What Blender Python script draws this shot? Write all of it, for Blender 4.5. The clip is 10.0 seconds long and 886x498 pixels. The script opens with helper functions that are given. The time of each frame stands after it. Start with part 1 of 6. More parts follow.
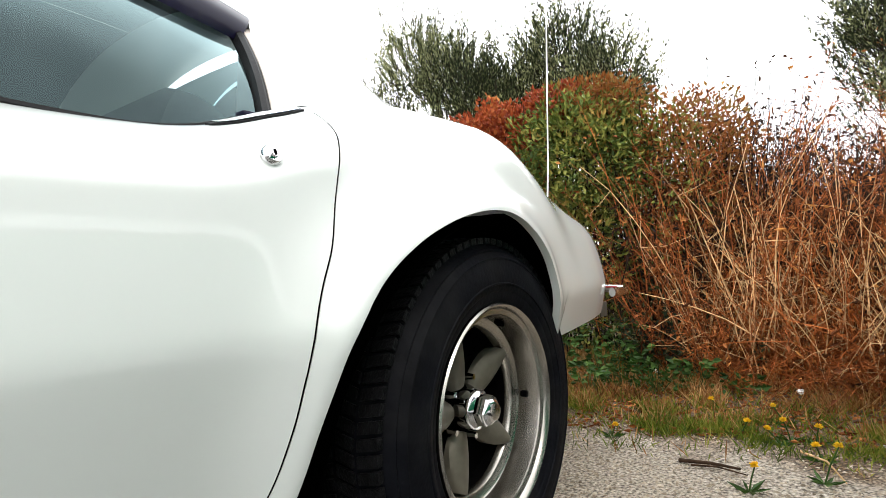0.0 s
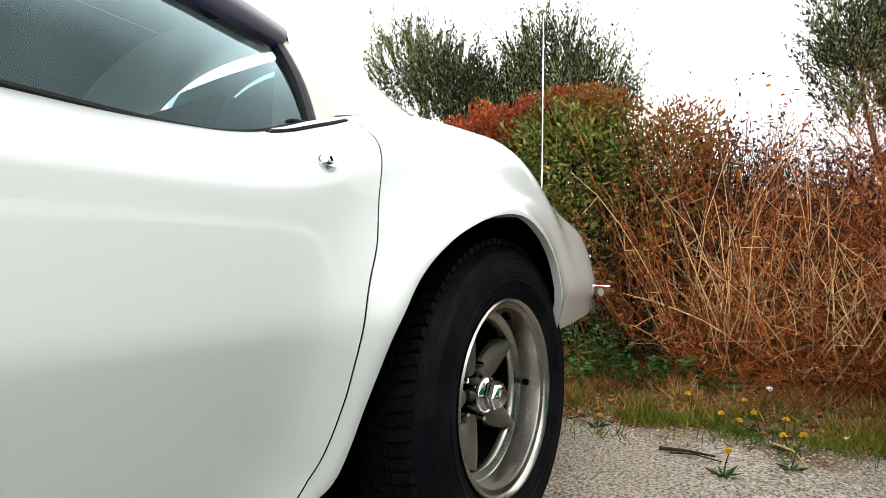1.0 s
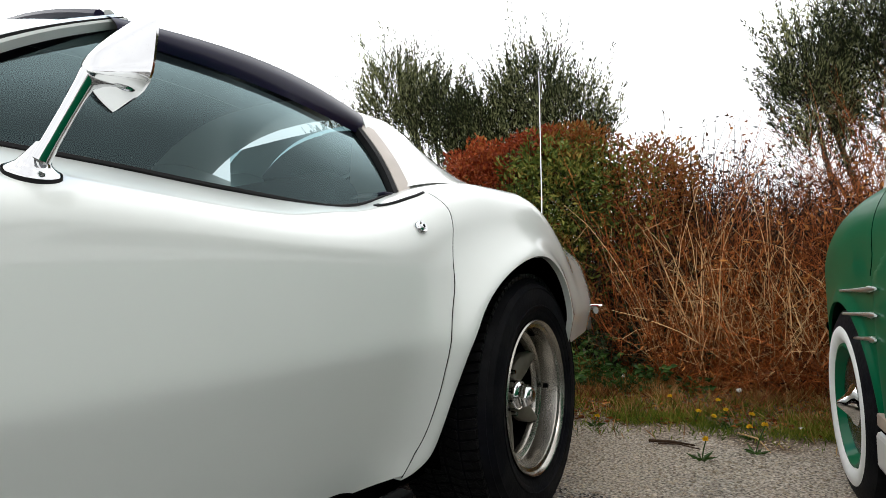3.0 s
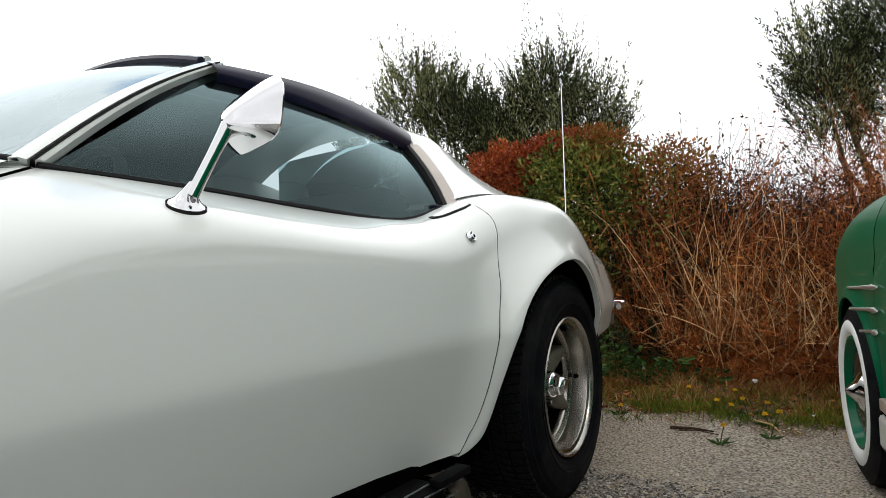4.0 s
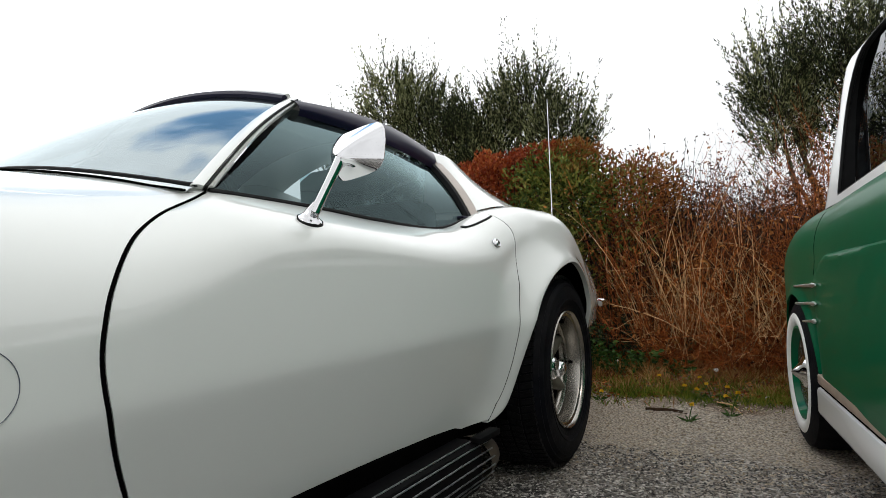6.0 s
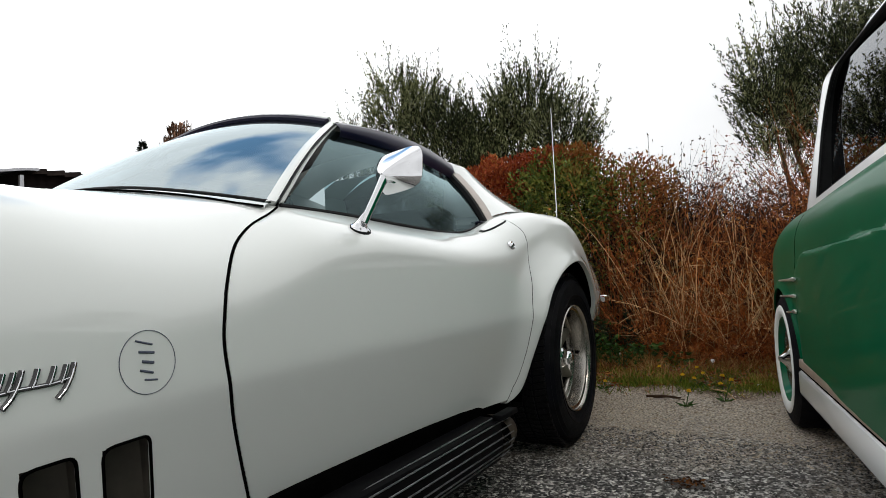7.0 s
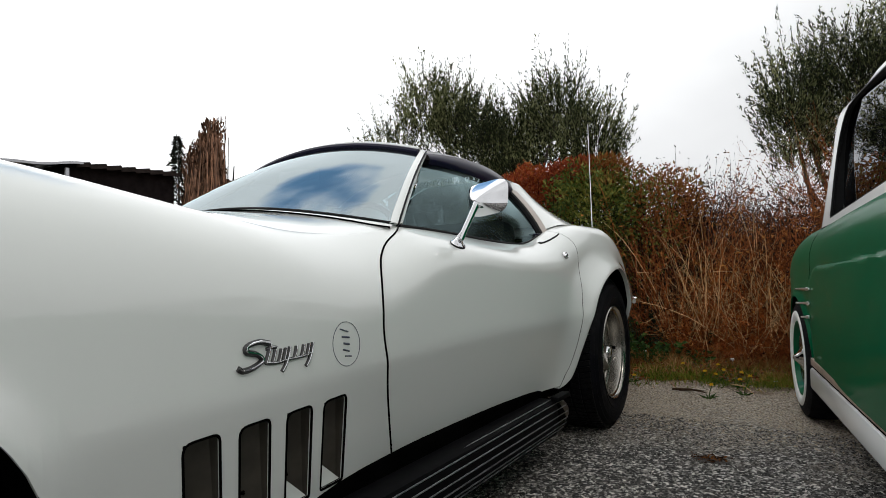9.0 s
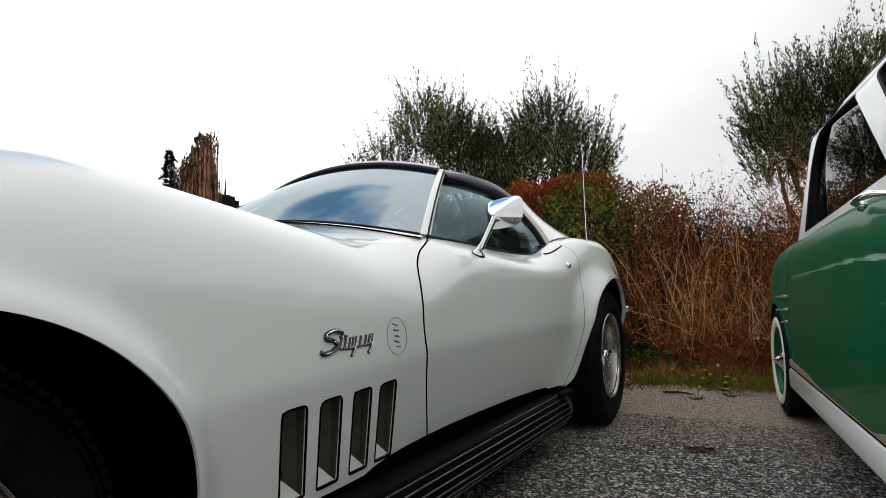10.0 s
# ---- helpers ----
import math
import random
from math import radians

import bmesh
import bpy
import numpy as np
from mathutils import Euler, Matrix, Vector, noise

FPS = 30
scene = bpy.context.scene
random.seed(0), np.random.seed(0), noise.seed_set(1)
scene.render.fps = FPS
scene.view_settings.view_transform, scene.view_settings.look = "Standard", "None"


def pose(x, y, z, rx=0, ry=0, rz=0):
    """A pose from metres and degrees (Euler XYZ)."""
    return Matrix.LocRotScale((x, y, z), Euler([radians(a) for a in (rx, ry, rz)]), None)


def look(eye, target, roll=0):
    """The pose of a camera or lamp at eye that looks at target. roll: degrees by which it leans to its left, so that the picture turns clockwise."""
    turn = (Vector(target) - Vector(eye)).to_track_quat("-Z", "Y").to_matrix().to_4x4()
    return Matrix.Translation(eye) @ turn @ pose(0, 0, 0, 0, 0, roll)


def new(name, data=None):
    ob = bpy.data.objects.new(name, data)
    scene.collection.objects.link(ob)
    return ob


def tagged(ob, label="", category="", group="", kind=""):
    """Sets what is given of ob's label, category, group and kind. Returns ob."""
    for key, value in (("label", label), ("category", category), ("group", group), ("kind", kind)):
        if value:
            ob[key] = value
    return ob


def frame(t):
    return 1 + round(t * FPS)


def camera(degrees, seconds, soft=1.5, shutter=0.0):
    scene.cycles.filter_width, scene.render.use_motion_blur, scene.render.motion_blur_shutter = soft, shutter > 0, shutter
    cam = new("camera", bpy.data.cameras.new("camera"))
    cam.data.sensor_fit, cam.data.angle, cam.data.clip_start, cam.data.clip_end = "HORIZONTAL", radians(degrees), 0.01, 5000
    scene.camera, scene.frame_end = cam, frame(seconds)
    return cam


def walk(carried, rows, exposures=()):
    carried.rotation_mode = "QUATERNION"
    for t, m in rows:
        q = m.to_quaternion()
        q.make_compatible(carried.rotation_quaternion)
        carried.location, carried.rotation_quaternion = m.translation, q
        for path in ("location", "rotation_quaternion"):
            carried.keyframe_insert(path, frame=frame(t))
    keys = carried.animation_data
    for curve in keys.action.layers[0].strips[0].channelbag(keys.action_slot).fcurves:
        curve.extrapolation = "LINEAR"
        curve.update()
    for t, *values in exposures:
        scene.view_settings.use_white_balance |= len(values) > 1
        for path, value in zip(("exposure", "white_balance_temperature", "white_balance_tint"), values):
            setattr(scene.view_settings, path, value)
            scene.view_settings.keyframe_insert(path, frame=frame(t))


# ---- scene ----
cam = camera(74.5, 10.0, soft=0.6)

PATH = [
    (0, (0.61, -0.942, 0.627), (-0.625, 0.63, 0.674), -2.5),
    (0.5, (0.616, -1.002, 0.628), (-0.592, 0.592, 0.66), -1.3),
    (1, (0.611, -1.081, 0.629), (-0.561, 0.539, 0.665), -1.0),
    (1.5, (0.601, -1.166, 0.642), (-0.519, 0.49, 0.702), -1.5),
    (2, (0.605, -1.241, 0.658), (-0.484, 0.435, 0.743), -2.3),
    (3.5, (0.71, -1.592, 0.689), (-0.414, 0.06, 0.774), -2.0),
    (4, (0.712, -1.672, 0.703), (-0.432, -0.033, 0.774), -2.5),
    (4.5, (0.711, -1.747, 0.709), (-0.419, -0.098, 0.767), -2.0),
    (5, (0.714, -1.833, 0.705), (-0.392, -0.168, 0.77), -1.2),
    (5.5, (0.705, -1.921, 0.705), (-0.352, -0.225, 0.777), -1.6),
    (7, (0.782, -2.251, 0.706), (-0.262, -0.547, 0.781), -3.0),
    (7.5, (0.789, -2.354, 0.724), (-0.29, -0.671, 0.793), -2.2),
    (8, (0.808, -2.468, 0.742), (-0.291, -0.799, 0.813), -2.4),
    (8.5, (0.812, -2.564, 0.747), (-0.283, -0.891, 0.812), -2.5),
    (9, (0.809, -2.664, 0.752), (-0.28, -0.987, 0.811), -1.8),
    (9.5, (0.814, -2.789, 0.752), (-0.26, -1.103, 0.825), -1.2),
    (10, (0.821, -2.911, 0.729), (-0.223, -1.209, 0.837), -1.7),
]
walk(cam, [(t, look(eye, target, roll)) for t, eye, target, roll in PATH],
     exposures=[(0, 1.01), (1, 0.84), (2, 0.46), (3.5, -0.02), (5.5, -0.22), (7.5, -0.46), (10, -0.58)])

# ---- world and sun: thin bright overcast ----
world = bpy.data.worlds.new("sky")
scene.world = world
world.use_nodes = True
wn, wl = world.node_tree.nodes, world.node_tree.links
wn.clear()
SUN_ELEVATION, SUN_TURN = radians(50), radians(130)
sky = wn.new("ShaderNodeTexSky")
sky.sky_type = "NISHITA"
sky.sun_disc = False
sky.sun_elevation, sky.sun_rotation = SUN_ELEVATION, SUN_TURN
sky_light = wn.new("ShaderNodeBackground")
sky_light.inputs["Strength"].default_value = 0.15
cloud_light = wn.new("ShaderNodeBackground")
place = wn.new("ShaderNodeTexCoord")
stretch = wn.new("ShaderNodeMapping")
stretch.inputs["Rotation"].default_value = (0, 0, radians(35))
stretch.inputs["Scale"].default_value = (1.0, 1.9, 1.6)
clouds = wn.new("ShaderNodeTexNoise")
clouds.inputs["Scale"].default_value = 2.6
clouds.inputs["Detail"].default_value = 5
clouds.inputs["Roughness"].default_value = 0.5
# thick and thin cloud
glow = wn.new("ShaderNodeMapRange")
glow.inputs["From Min"].default_value, glow.inputs["From Max"].default_value = 0.3, 0.7
glow.inputs["To Min"].default_value, glow.inputs["To Max"].default_value = 1.18, 1.46
# the cover thins towards a clearing high over the hedge
clearing = wn.new("ShaderNodeVectorMath")
clearing.operation = "DOT_PRODUCT"
clearing.inputs[1].default_value = (-0.52, 0.30, 0.80)
thin = wn.new("ShaderNodeMapRange")
thin.interpolation_type = "SMOOTHSTEP"
thin.inputs["From Min"].default_value, thin.inputs["From Max"].default_value = 0.915, 0.985
thin.inputs["To Min"].default_value, thin.inputs["To Max"].default_value = 0.62, 0.14
thickness = wn.new("ShaderNodeMath")
thickness.operation = "ADD"
cover = wn.new("ShaderNodeMapRange")
cover.inputs["From Min"].default_value, cover.inputs["From Max"].default_value = 0.46, 0.72
# a veil of high haze stays before the blue
cover.inputs["To Min"].default_value = 0.50
# where the cloud is thinnest the blue shows through it
tint = wn.new("ShaderNodeMix")
tint.data_type = "RGBA"
tint.inputs["A"].default_value = (0.30, 0.60, 1.0, 1)
tint.inputs["B"].default_value = (0.97, 0.985, 1.0, 1)
veil = wn.new("ShaderNodeMapRange")
veil.inputs["From Min"].default_value, veil.inputs["From Max"].default_value = 0.46, 0.72
sky_mix = wn.new("ShaderNodeMixShader")
world_out = wn.new("ShaderNodeOutputWorld")
wl.new(sky.outputs["Color"], sky_light.inputs["Color"])
wl.new(place.outputs["Generated"], stretch.inputs["Vector"])
wl.new(stretch.outputs["Vector"], clouds.inputs["Vector"])
wl.new(clouds.outputs["Fac"], glow.inputs["Value"])
bright = wn.new("ShaderNodeMapRange")
bright.interpolation_type = "SMOOTHSTEP"
bright.inputs["From Min"].default_value, bright.inputs["From Max"].default_value = 0.45, 0.90
bright.inputs["To Min"].default_value, bright.inputs["To Max"].default_value = 0.97, 1.8
shine = wn.new("ShaderNodeMath")
shine.operation = "MULTIPLY"
wl.new(clearing.outputs["Value"], bright.inputs["Value"])
wl.new(glow.outputs["Result"], shine.inputs[0])
wl.new(bright.outputs["Result"], shine.inputs[1])
wl.new(shine.outputs["Value"], cloud_light.inputs["Strength"])
wl.new(place.outputs["Generated"], clearing.inputs[0])
wl.new(clearing.outputs["Value"], thin.inputs["Value"])
wl.new(thin.outputs["Result"], thickness.inputs[0])
wl.new(clouds.outputs["Fac"], thickness.inputs[1])
wl.new(thickness.outputs["Value"], cover.inputs["Value"])
wl.new(thickness.outputs["Value"], veil.inputs["Value"])
wl.new(veil.outputs["Result"], tint.inputs["Factor"])
wl.new(tint.outputs["Result"], cloud_light.inputs["Color"])
wl.new(cover.outputs["Result"], sky_mix.inputs["Fac"])
wl.new(sky_light.outputs["Background"], sky_mix.inputs[1])
wl.new(cloud_light.outputs["Background"], sky_mix.inputs[2])
wl.new(sky_mix.outputs["Shader"], world_out.inputs["Surface"])

sun = new("sun", bpy.data.lights.new("sun", "SUN"))
sun.data.energy = 0.6
sun.data.angle = radians(14)
sun.data.color = (1.0, 0.96, 0.9)
# the sky's sun_rotation turns from +y towards +x
sun_way = Vector((math.sin(SUN_TURN) * math.cos(SUN_ELEVATION), math.cos(SUN_TURN) * math.cos(SUN_ELEVATION), math.sin(SUN_ELEVATION)))
sun.matrix_world = look(sun_way * 30, (0, 0, 0))


# ---- materials ----
def material(name, colour, rough=0.5, metal=0.0, coat=0.0, coat_rough=0.03, coat_ior=1.5, noise_scale=0.0, vary=0.0, bump=0.0, bump_scale=200.0,
             rough_vary=0.0, random_vary=0.0, island_vary=0.0, second=None, second_scale=3.0, second_range=(0.45, 0.6), specular=0.5):
    """A procedural surface: a base colour with grain at noise_scale (1/m), stains of a second colour, fine relief."""
    m = bpy.data.materials.new(name)
    m.use_nodes = True
    n, l = m.node_tree.nodes, m.node_tree.links
    p = n["Principled BSDF"]
    p.inputs["Roughness"].default_value = rough
    p.inputs["Metallic"].default_value = metal
    p.inputs["Coat Weight"].default_value = coat
    p.inputs["Coat Roughness"].default_value = coat_rough
    p.inputs["Coat IOR"].default_value = coat_ior
    p.inputs["Specular IOR Level"].default_value = specular
    p.inputs["Base Color"].default_value = (*colour, 1)
    tc = n.new("ShaderNodeTexCoord")
    out = None
    if second:
        big = n.new("ShaderNodeTexNoise")
        big.inputs["Scale"].default_value = second_scale
        big.inputs["Detail"].default_value = 5
        rng = n.new("ShaderNodeMapRange")
        rng.inputs["From Min"].default_value, rng.inputs["From Max"].default_value = second_range
        mix = n.new("ShaderNodeMix")
        mix.data_type = "RGBA"
        mix.inputs["A"].default_value = (*colour, 1)
        mix.inputs["B"].default_value = (*second, 1)
        l.new(tc.outputs["Object"], big.inputs["Vector"])
        l.new(big.outputs["Fac"], rng.inputs["Value"])
        l.new(rng.outputs["Result"], mix.inputs["Factor"])
        out = mix.outputs["Result"]
    if noise_scale or random_vary or island_vary:
        hsv = n.new("ShaderNodeHueSaturation")
        if out:
            l.new(out, hsv.inputs["Color"])
        else:
            hsv.inputs["Color"].default_value = (*colour, 1)
        add = None
        if noise_scale:
            g = n.new("ShaderNodeTexNoise")
            g.inputs["Scale"].default_value = noise_scale
            g.inputs["Detail"].default_value = 6
            l.new(tc.outputs["Object"], g.inputs["Vector"])
            a = n.new("ShaderNodeMapRange")
            a.inputs["From Min"].default_value, a.inputs["From Max"].default_value = 0.3, 0.7
            a.inputs["To Min"].default_value, a.inputs["To Max"].default_value = 1 - vary, 1 + vary
            l.new(g.outputs["Fac"], a.inputs["Value"])
            add = a.outputs["Result"]
            if rough_vary:
                r = n.new("ShaderNodeMapRange")
                r.inputs["To Min"].default_value, r.inputs["To Max"].default_value = rough - rough_vary, rough + rough_vary
                l.new(g.outputs["Fac"], r.inputs["Value"])
                l.new(r.outputs["Result"], p.inputs["Roughness"])
        for amount, node, socket in ((random_vary, "ShaderNodeObjectInfo", "Random"), (island_vary, "ShaderNodeNewGeometry", "Random Per Island")):
            if amount:
                o = n.new(node)
                a = n.new("ShaderNodeMapRange")
                a.inputs["To Min"].default_value, a.inputs["To Max"].default_value = 1 - amount, 1 + amount
                l.new(o.outputs[socket], a.inputs["Value"])
                if add:
                    mul = n.new("ShaderNodeMath")
                    mul.operation = "MULTIPLY"
                    l.new(add, mul.inputs[0])
                    l.new(a.outputs["Result"], mul.inputs[1])
                    add = mul.outputs["Value"]
                else:
                    add = a.outputs["Result"]
        l.new(add, hsv.inputs["Value"])
        out = hsv.outputs["Color"]
    if out:
        l.new(out, p.inputs["Base Color"])
    if bump:
        b = n.new("ShaderNodeTexNoise")
        b.inputs["Scale"].default_value = bump_scale
        b.inputs["Detail"].default_value = 4
        l.new(tc.outputs["Object"], b.inputs["Vector"])
        bn = n.new("ShaderNodeBump")
        bn.inputs["Strength"].default_value = bump
        bn.inputs["Distance"].default_value = 0.01
        l.new(b.outputs["Fac"], bn.inputs["Height"])
        l.new(bn.outputs["Normal"], p.inputs["Normal"])
    return m


def glass(name, tint, ior=1.52, sheen=(0.95, 0.97, 1)):
    """Thin tinted window glass: see-through with a Fresnel-weighted mirror gloss."""
    m = bpy.data.materials.new(name)
    m.use_nodes = True
    n, l = m.node_tree.nodes, m.node_tree.links
    n.remove(n["Principled BSDF"])
    see, shine, fres, mix = (n.new("ShaderNodeBsdfTransparent"), n.new("ShaderNodeBsdfGlossy"), n.new("ShaderNodeFresnel"), n.new("ShaderNodeMixShader"))
    see.inputs["Color"].default_value = (*tint, 1)
    shine.inputs["Roughness"].default_value = 0.01
    shine.inputs["Color"].default_value = (*sheen, 1)
    fres.inputs["IOR"].default_value = ior
    l.new(fres.outputs["Fac"], mix.inputs["Fac"])
    l.new(see.outputs["BSDF"], mix.inputs[1])
    l.new(shine.outputs["BSDF"], mix.inputs[2])
    l.new(mix.outputs["Shader"], n["Material Output"].inputs["Surface"])
    return m


def leafy(name, colours, scale=1.2, rough=0.55, through_light=0.25, vary=0.35):
    """Leaves: two or three colours mixed leaf by leaf and in patches, some light passing through."""
    m = bpy.data.materials.new(name)
    m.use_nodes = True
    n, l = m.node_tree.nodes, m.node_tree.links
    p = n["Principled BSDF"]
    geo = n.new("ShaderNodeNewGeometry")
    ramp = n.new("ShaderNodeValToRGB")
    for i, (at, c) in enumerate(colours):
        e = ramp.color_ramp.elements[i] if i < 2 else ramp.color_ramp.elements.new(at)
        e.position, e.color = at, (*c, 1)
    tc = n.new("ShaderNodeTexCoord")
    patch = n.new("ShaderNodeTexNoise")
    patch.inputs["Scale"].default_value = scale
    patch.inputs["Detail"].default_value = 3
    l.new(tc.outputs["Object"], patch.inputs["Vector"])
    mixed = n.new("ShaderNodeMath")
    mixed.operation = "MULTIPLY_ADD"
    mixed.inputs[1].default_value = 0.6
    half = n.new("ShaderNodeMath")
    half.operation = "MULTIPLY_ADD"
    half.inputs[1].default_value, half.inputs[2].default_value = 1.2, -0.4
    l.new(patch.outputs["Fac"], half.inputs[0])
    l.new(geo.outputs["Random Per Island"], mixed.inputs[0])
    l.new(half.outputs["Value"], mixed.inputs[2])
    l.new(mixed.outputs["Value"], ramp.inputs["Fac"])
    l.new(ramp.outputs["Color"], p.inputs["Base Color"])
    p.inputs["Roughness"].default_value = rough
    p.inputs["Specular IOR Level"].default_value = 0.18
    trans = n.new("ShaderNodeBsdfTranslucent")
    l.new(ramp.outputs["Color"], trans.inputs["Color"])
    mix = n.new("ShaderNodeMixShader")
    mix.inputs["Fac"].default_value = through_light
    l.new(p.outputs["BSDF"], mix.inputs[1])
    l.new(trans.outputs["BSDF"], mix.inputs[2])
    l.new(mix.outputs["Shader"], n["Material Output"].inputs["Surface"])
    return m


WHITE_PAINT = material("white_paint", (0.64, 0.662, 0.632), 0.38, coat=1.0, coat_rough=0.03, coat_ior=1.58, noise_scale=2.0, vary=0.015, bump=0.012, bump_scale=6, specular=0.4)
GREEN_PAINT = material("green_paint", (0.002, 0.095, 0.040), 0.5, coat=0.32, coat_rough=0.03, specular=0.04, noise_scale=3.0, vary=0.06, bump=0.015, bump_scale=5)
CREAM_PAINT = material("white_roof_paint", (0.84, 0.85, 0.84), 0.3, coat=0.8, noise_scale=3, vary=0.02)
BLACK_PAINT = material("black_roof_paint", (0.005, 0.004, 0.02), 0.3, coat=0.1, specular=0.25, noise_scale=4, vary=0.2)
CHROME = material("chrome", (0.72, 0.72, 0.73), 0.05, metal=1.0, noise_scale=30, vary=0.03, rough_vary=0.03)
RUBBER = material("black_rubber", (0.006, 0.006, 0.0065), 0.6, specular=0.2, noise_scale=40, vary=0.3, bump=0.1, bump_scale=250)
TYRE = material("tyre_rubber", (0.0045, 0.0048, 0.0066), 0.6, specular=0.045, noise_scale=25, vary=0.35, bump=0.15, bump_scale=120, second=(0.008, 0.008, 0.009), second_scale=8)
TREAD = material("worn_tread", (0.006, 0.006, 0.0065), 0.5, specular=0.10, noise_scale=60, vary=0.5, bump=0.4, bump_scale=160)
WHITEWALL = material("whitewall_rubber", (0.72, 0.72, 0.69), 0.5, noise_scale=30, vary=0.06)
ALLOY = material("brushed_alloy", (0.37, 0.35, 0.315), 0.26, metal=1.0, noise_scale=90, vary=0.02, rough_vary=0.005, second=(0.38, 0.36, 0.325), second_scale=4)
SATIN_CHROME = material("satin_chrome", (0.88, 0.88, 0.88), 0.3, metal=1.0, noise_scale=60, vary=0.04)
PETAL = material("grey_cast_metal", (0.125, 0.112, 0.085), 0.55, metal=0.4, noise_scale=50, vary=0.12, bump=0.05, bump_scale=300)
GUNMETAL = material("dark_plated_metal", (0.10, 0.10, 0.105), 0.25, metal=1.0, noise_scale=30, vary=0.2)
# near-zero black: the shade of wells, gaps and underside is put into the colour
DARK = material("underside_shade_black", (0.0015, 0.0015, 0.0015), 1.0, specular=0.0, noise_scale=12, vary=0.4)
VENT_GREY = material("vent_grey", (0.060, 0.054, 0.043), 0.6, specular=0.25, noise_scale=20, vary=0.2)
PIPE_BLACK = material("pipe_cover_dark", (0.003, 0.003, 0.0035), 0.6, specular=0.06, noise_scale=30, vary=0.3)
PIPE_EDGE = material("pipe_rib_metal", (0.42, 0.42, 0.44), 0.3, metal=1.0, noise_scale=60, vary=0.2)
TAN = material("tan_pillar_trim", (0.42, 0.37, 0.33), 0.5, noise_scale=15, vary=0.08)
MOULDING = material("dull_brown_trim", (0.32, 0.245, 0.19), 0.45, noise_scale=20, vary=0.2)
INTERIOR = material("dark_vinyl", (0.02, 0.021, 0.024), 0.5, noise_scale=25, vary=0.3, bump=0.1, bump_scale=150)
SIDE_GLASS = glass("side_glass", (0.30, 0.36, 0.37), 1.58, (0.66, 0.90, 0.93))
FRONT_GLASS = glass("front_glass", (0.17, 0.26, 0.29), 3.4, (0.86, 0.97, 1.0))
GREEN_GLASS = glass("quarter_glass", (0.10, 0.11, 0.115), 1.8)
LAMP_RED = material("red_lens", (0.35, 0.01, 0.01), 0.15, coat=1)
GOLD_TIP = material("heat_stained_metal", (0.07, 0.055, 0.04), 0.5, metal=0.5, noise_scale=18, vary=0.4)


# ---- mesh helpers ----
def curve(*points):
    """A smooth function through (x, y) pairs."""
    xs, ys = np.array([p[0] for p in points], float), np.array([p[1] for p in points], float)
    d = np.diff(ys) / np.diff(xs)
    m = np.concatenate(([d[0]], (d[:-1] + d[1:]) / 2, [d[-1]]))
    for i in range(1, len(xs) - 1):
        if d[i - 1] * d[i] <= 0:
            m[i] = 0

    def f(x):
        x = min(max(x, xs[0]), xs[-1])
        i = min(int(np.searchsorted(xs, x, "right")) - 1, len(xs) - 2)
        h = xs[i + 1] - xs[i]
        t = (x - xs[i]) / h
        return float((1 + 2 * t) * (1 - t) ** 2 * ys[i] + t * (1 - t) ** 2 * h * m[i] + t * t * (3 - 2 * t) * ys[i + 1] + t * t * (t - 1) * h * m[i + 1])
    return f


def smooth(a, b, x):
    t = min(max((x - a) / (b - a), 0.0), 1.0)
    return t * t * (3 - 2 * t)


def mesh_object(name, bm, mat, parent=None, label="", shade=True):
    me = bpy.data.meshes.new(name)
    bm.normal_update()
    bm.to_mesh(me)
    bm.free()
    me.materials.append(mat)
    if shade:
        for poly in me.polygons:
            poly.use_smooth = True
        me.set_sharp_from_angle(angle=radians(38))
    ob = new(name, me)
    if parent:
        ob.parent = parent
    if label:
        ob["label"] = label
    return ob


def part(name, bm, mat, parent, label=""):
    return mesh_object(name, bm, mat, parent, label)


def grid(fn, nu, nv, bm=None, close_u=False):
    """A sheet of quads fn(u, v), u and v from 0 to 1."""
    bm = bm or bmesh.new()
    rows = [[bm.verts.new(fn(i / nu, j / nv)) for j in range(nv + 1)] for i in range(nu + (0 if close_u else 1))]
    for i in range(nu):
        a, b = rows[i], rows[(i + 1) % len(rows)]
        for j in range(nv):
            bm.faces.new((a[j], b[j], b[j + 1], a[j + 1]))
    return bm


def facing(bm, way):
    """Turns a sheet of glass so that its front looks along way."""
    bm.normal_update()
    if sum(f.normal.dot(Vector(way)) * f.calc_area() for f in bm.faces) < 0:
        bmesh.ops.reverse_faces(bm, faces=bm.faces[:])
    return bm


def thicken(bm, way):
    """Gives an open sheet an edge: its border is drawn out by the vector way."""
    border = [e for e in bm.edges if e.is_boundary]
    made = bmesh.ops.extrude_edge_only(bm, edges=border)
    moved = [g for g in made["geom"] if isinstance(g, bmesh.types.BMVert)]
    bmesh.ops.translate(bm, verts=moved, vec=Vector(way))
    return bm


def box(x0, x1, y0, y1, z0, z1, bevel=0.0, bm=None, segments=2):
    own = bmesh.new()
    bmesh.ops.create_cube(own, size=1)
    for v in own.verts:
        v.co = Vector(((x0 + x1) / 2 + v.co.x * (x1 - x0), (y0 + y1) / 2 + v.co.y * (y1 - y0), (z0 + z1) / 2 + v.co.z * (z1 - z0)))
    if bevel:
        bmesh.ops.bevel(own, geom=own.edges[:], offset=bevel, segments=segments, profile=0.5, affect="EDGES")
    return join(bm, own) if bm else own


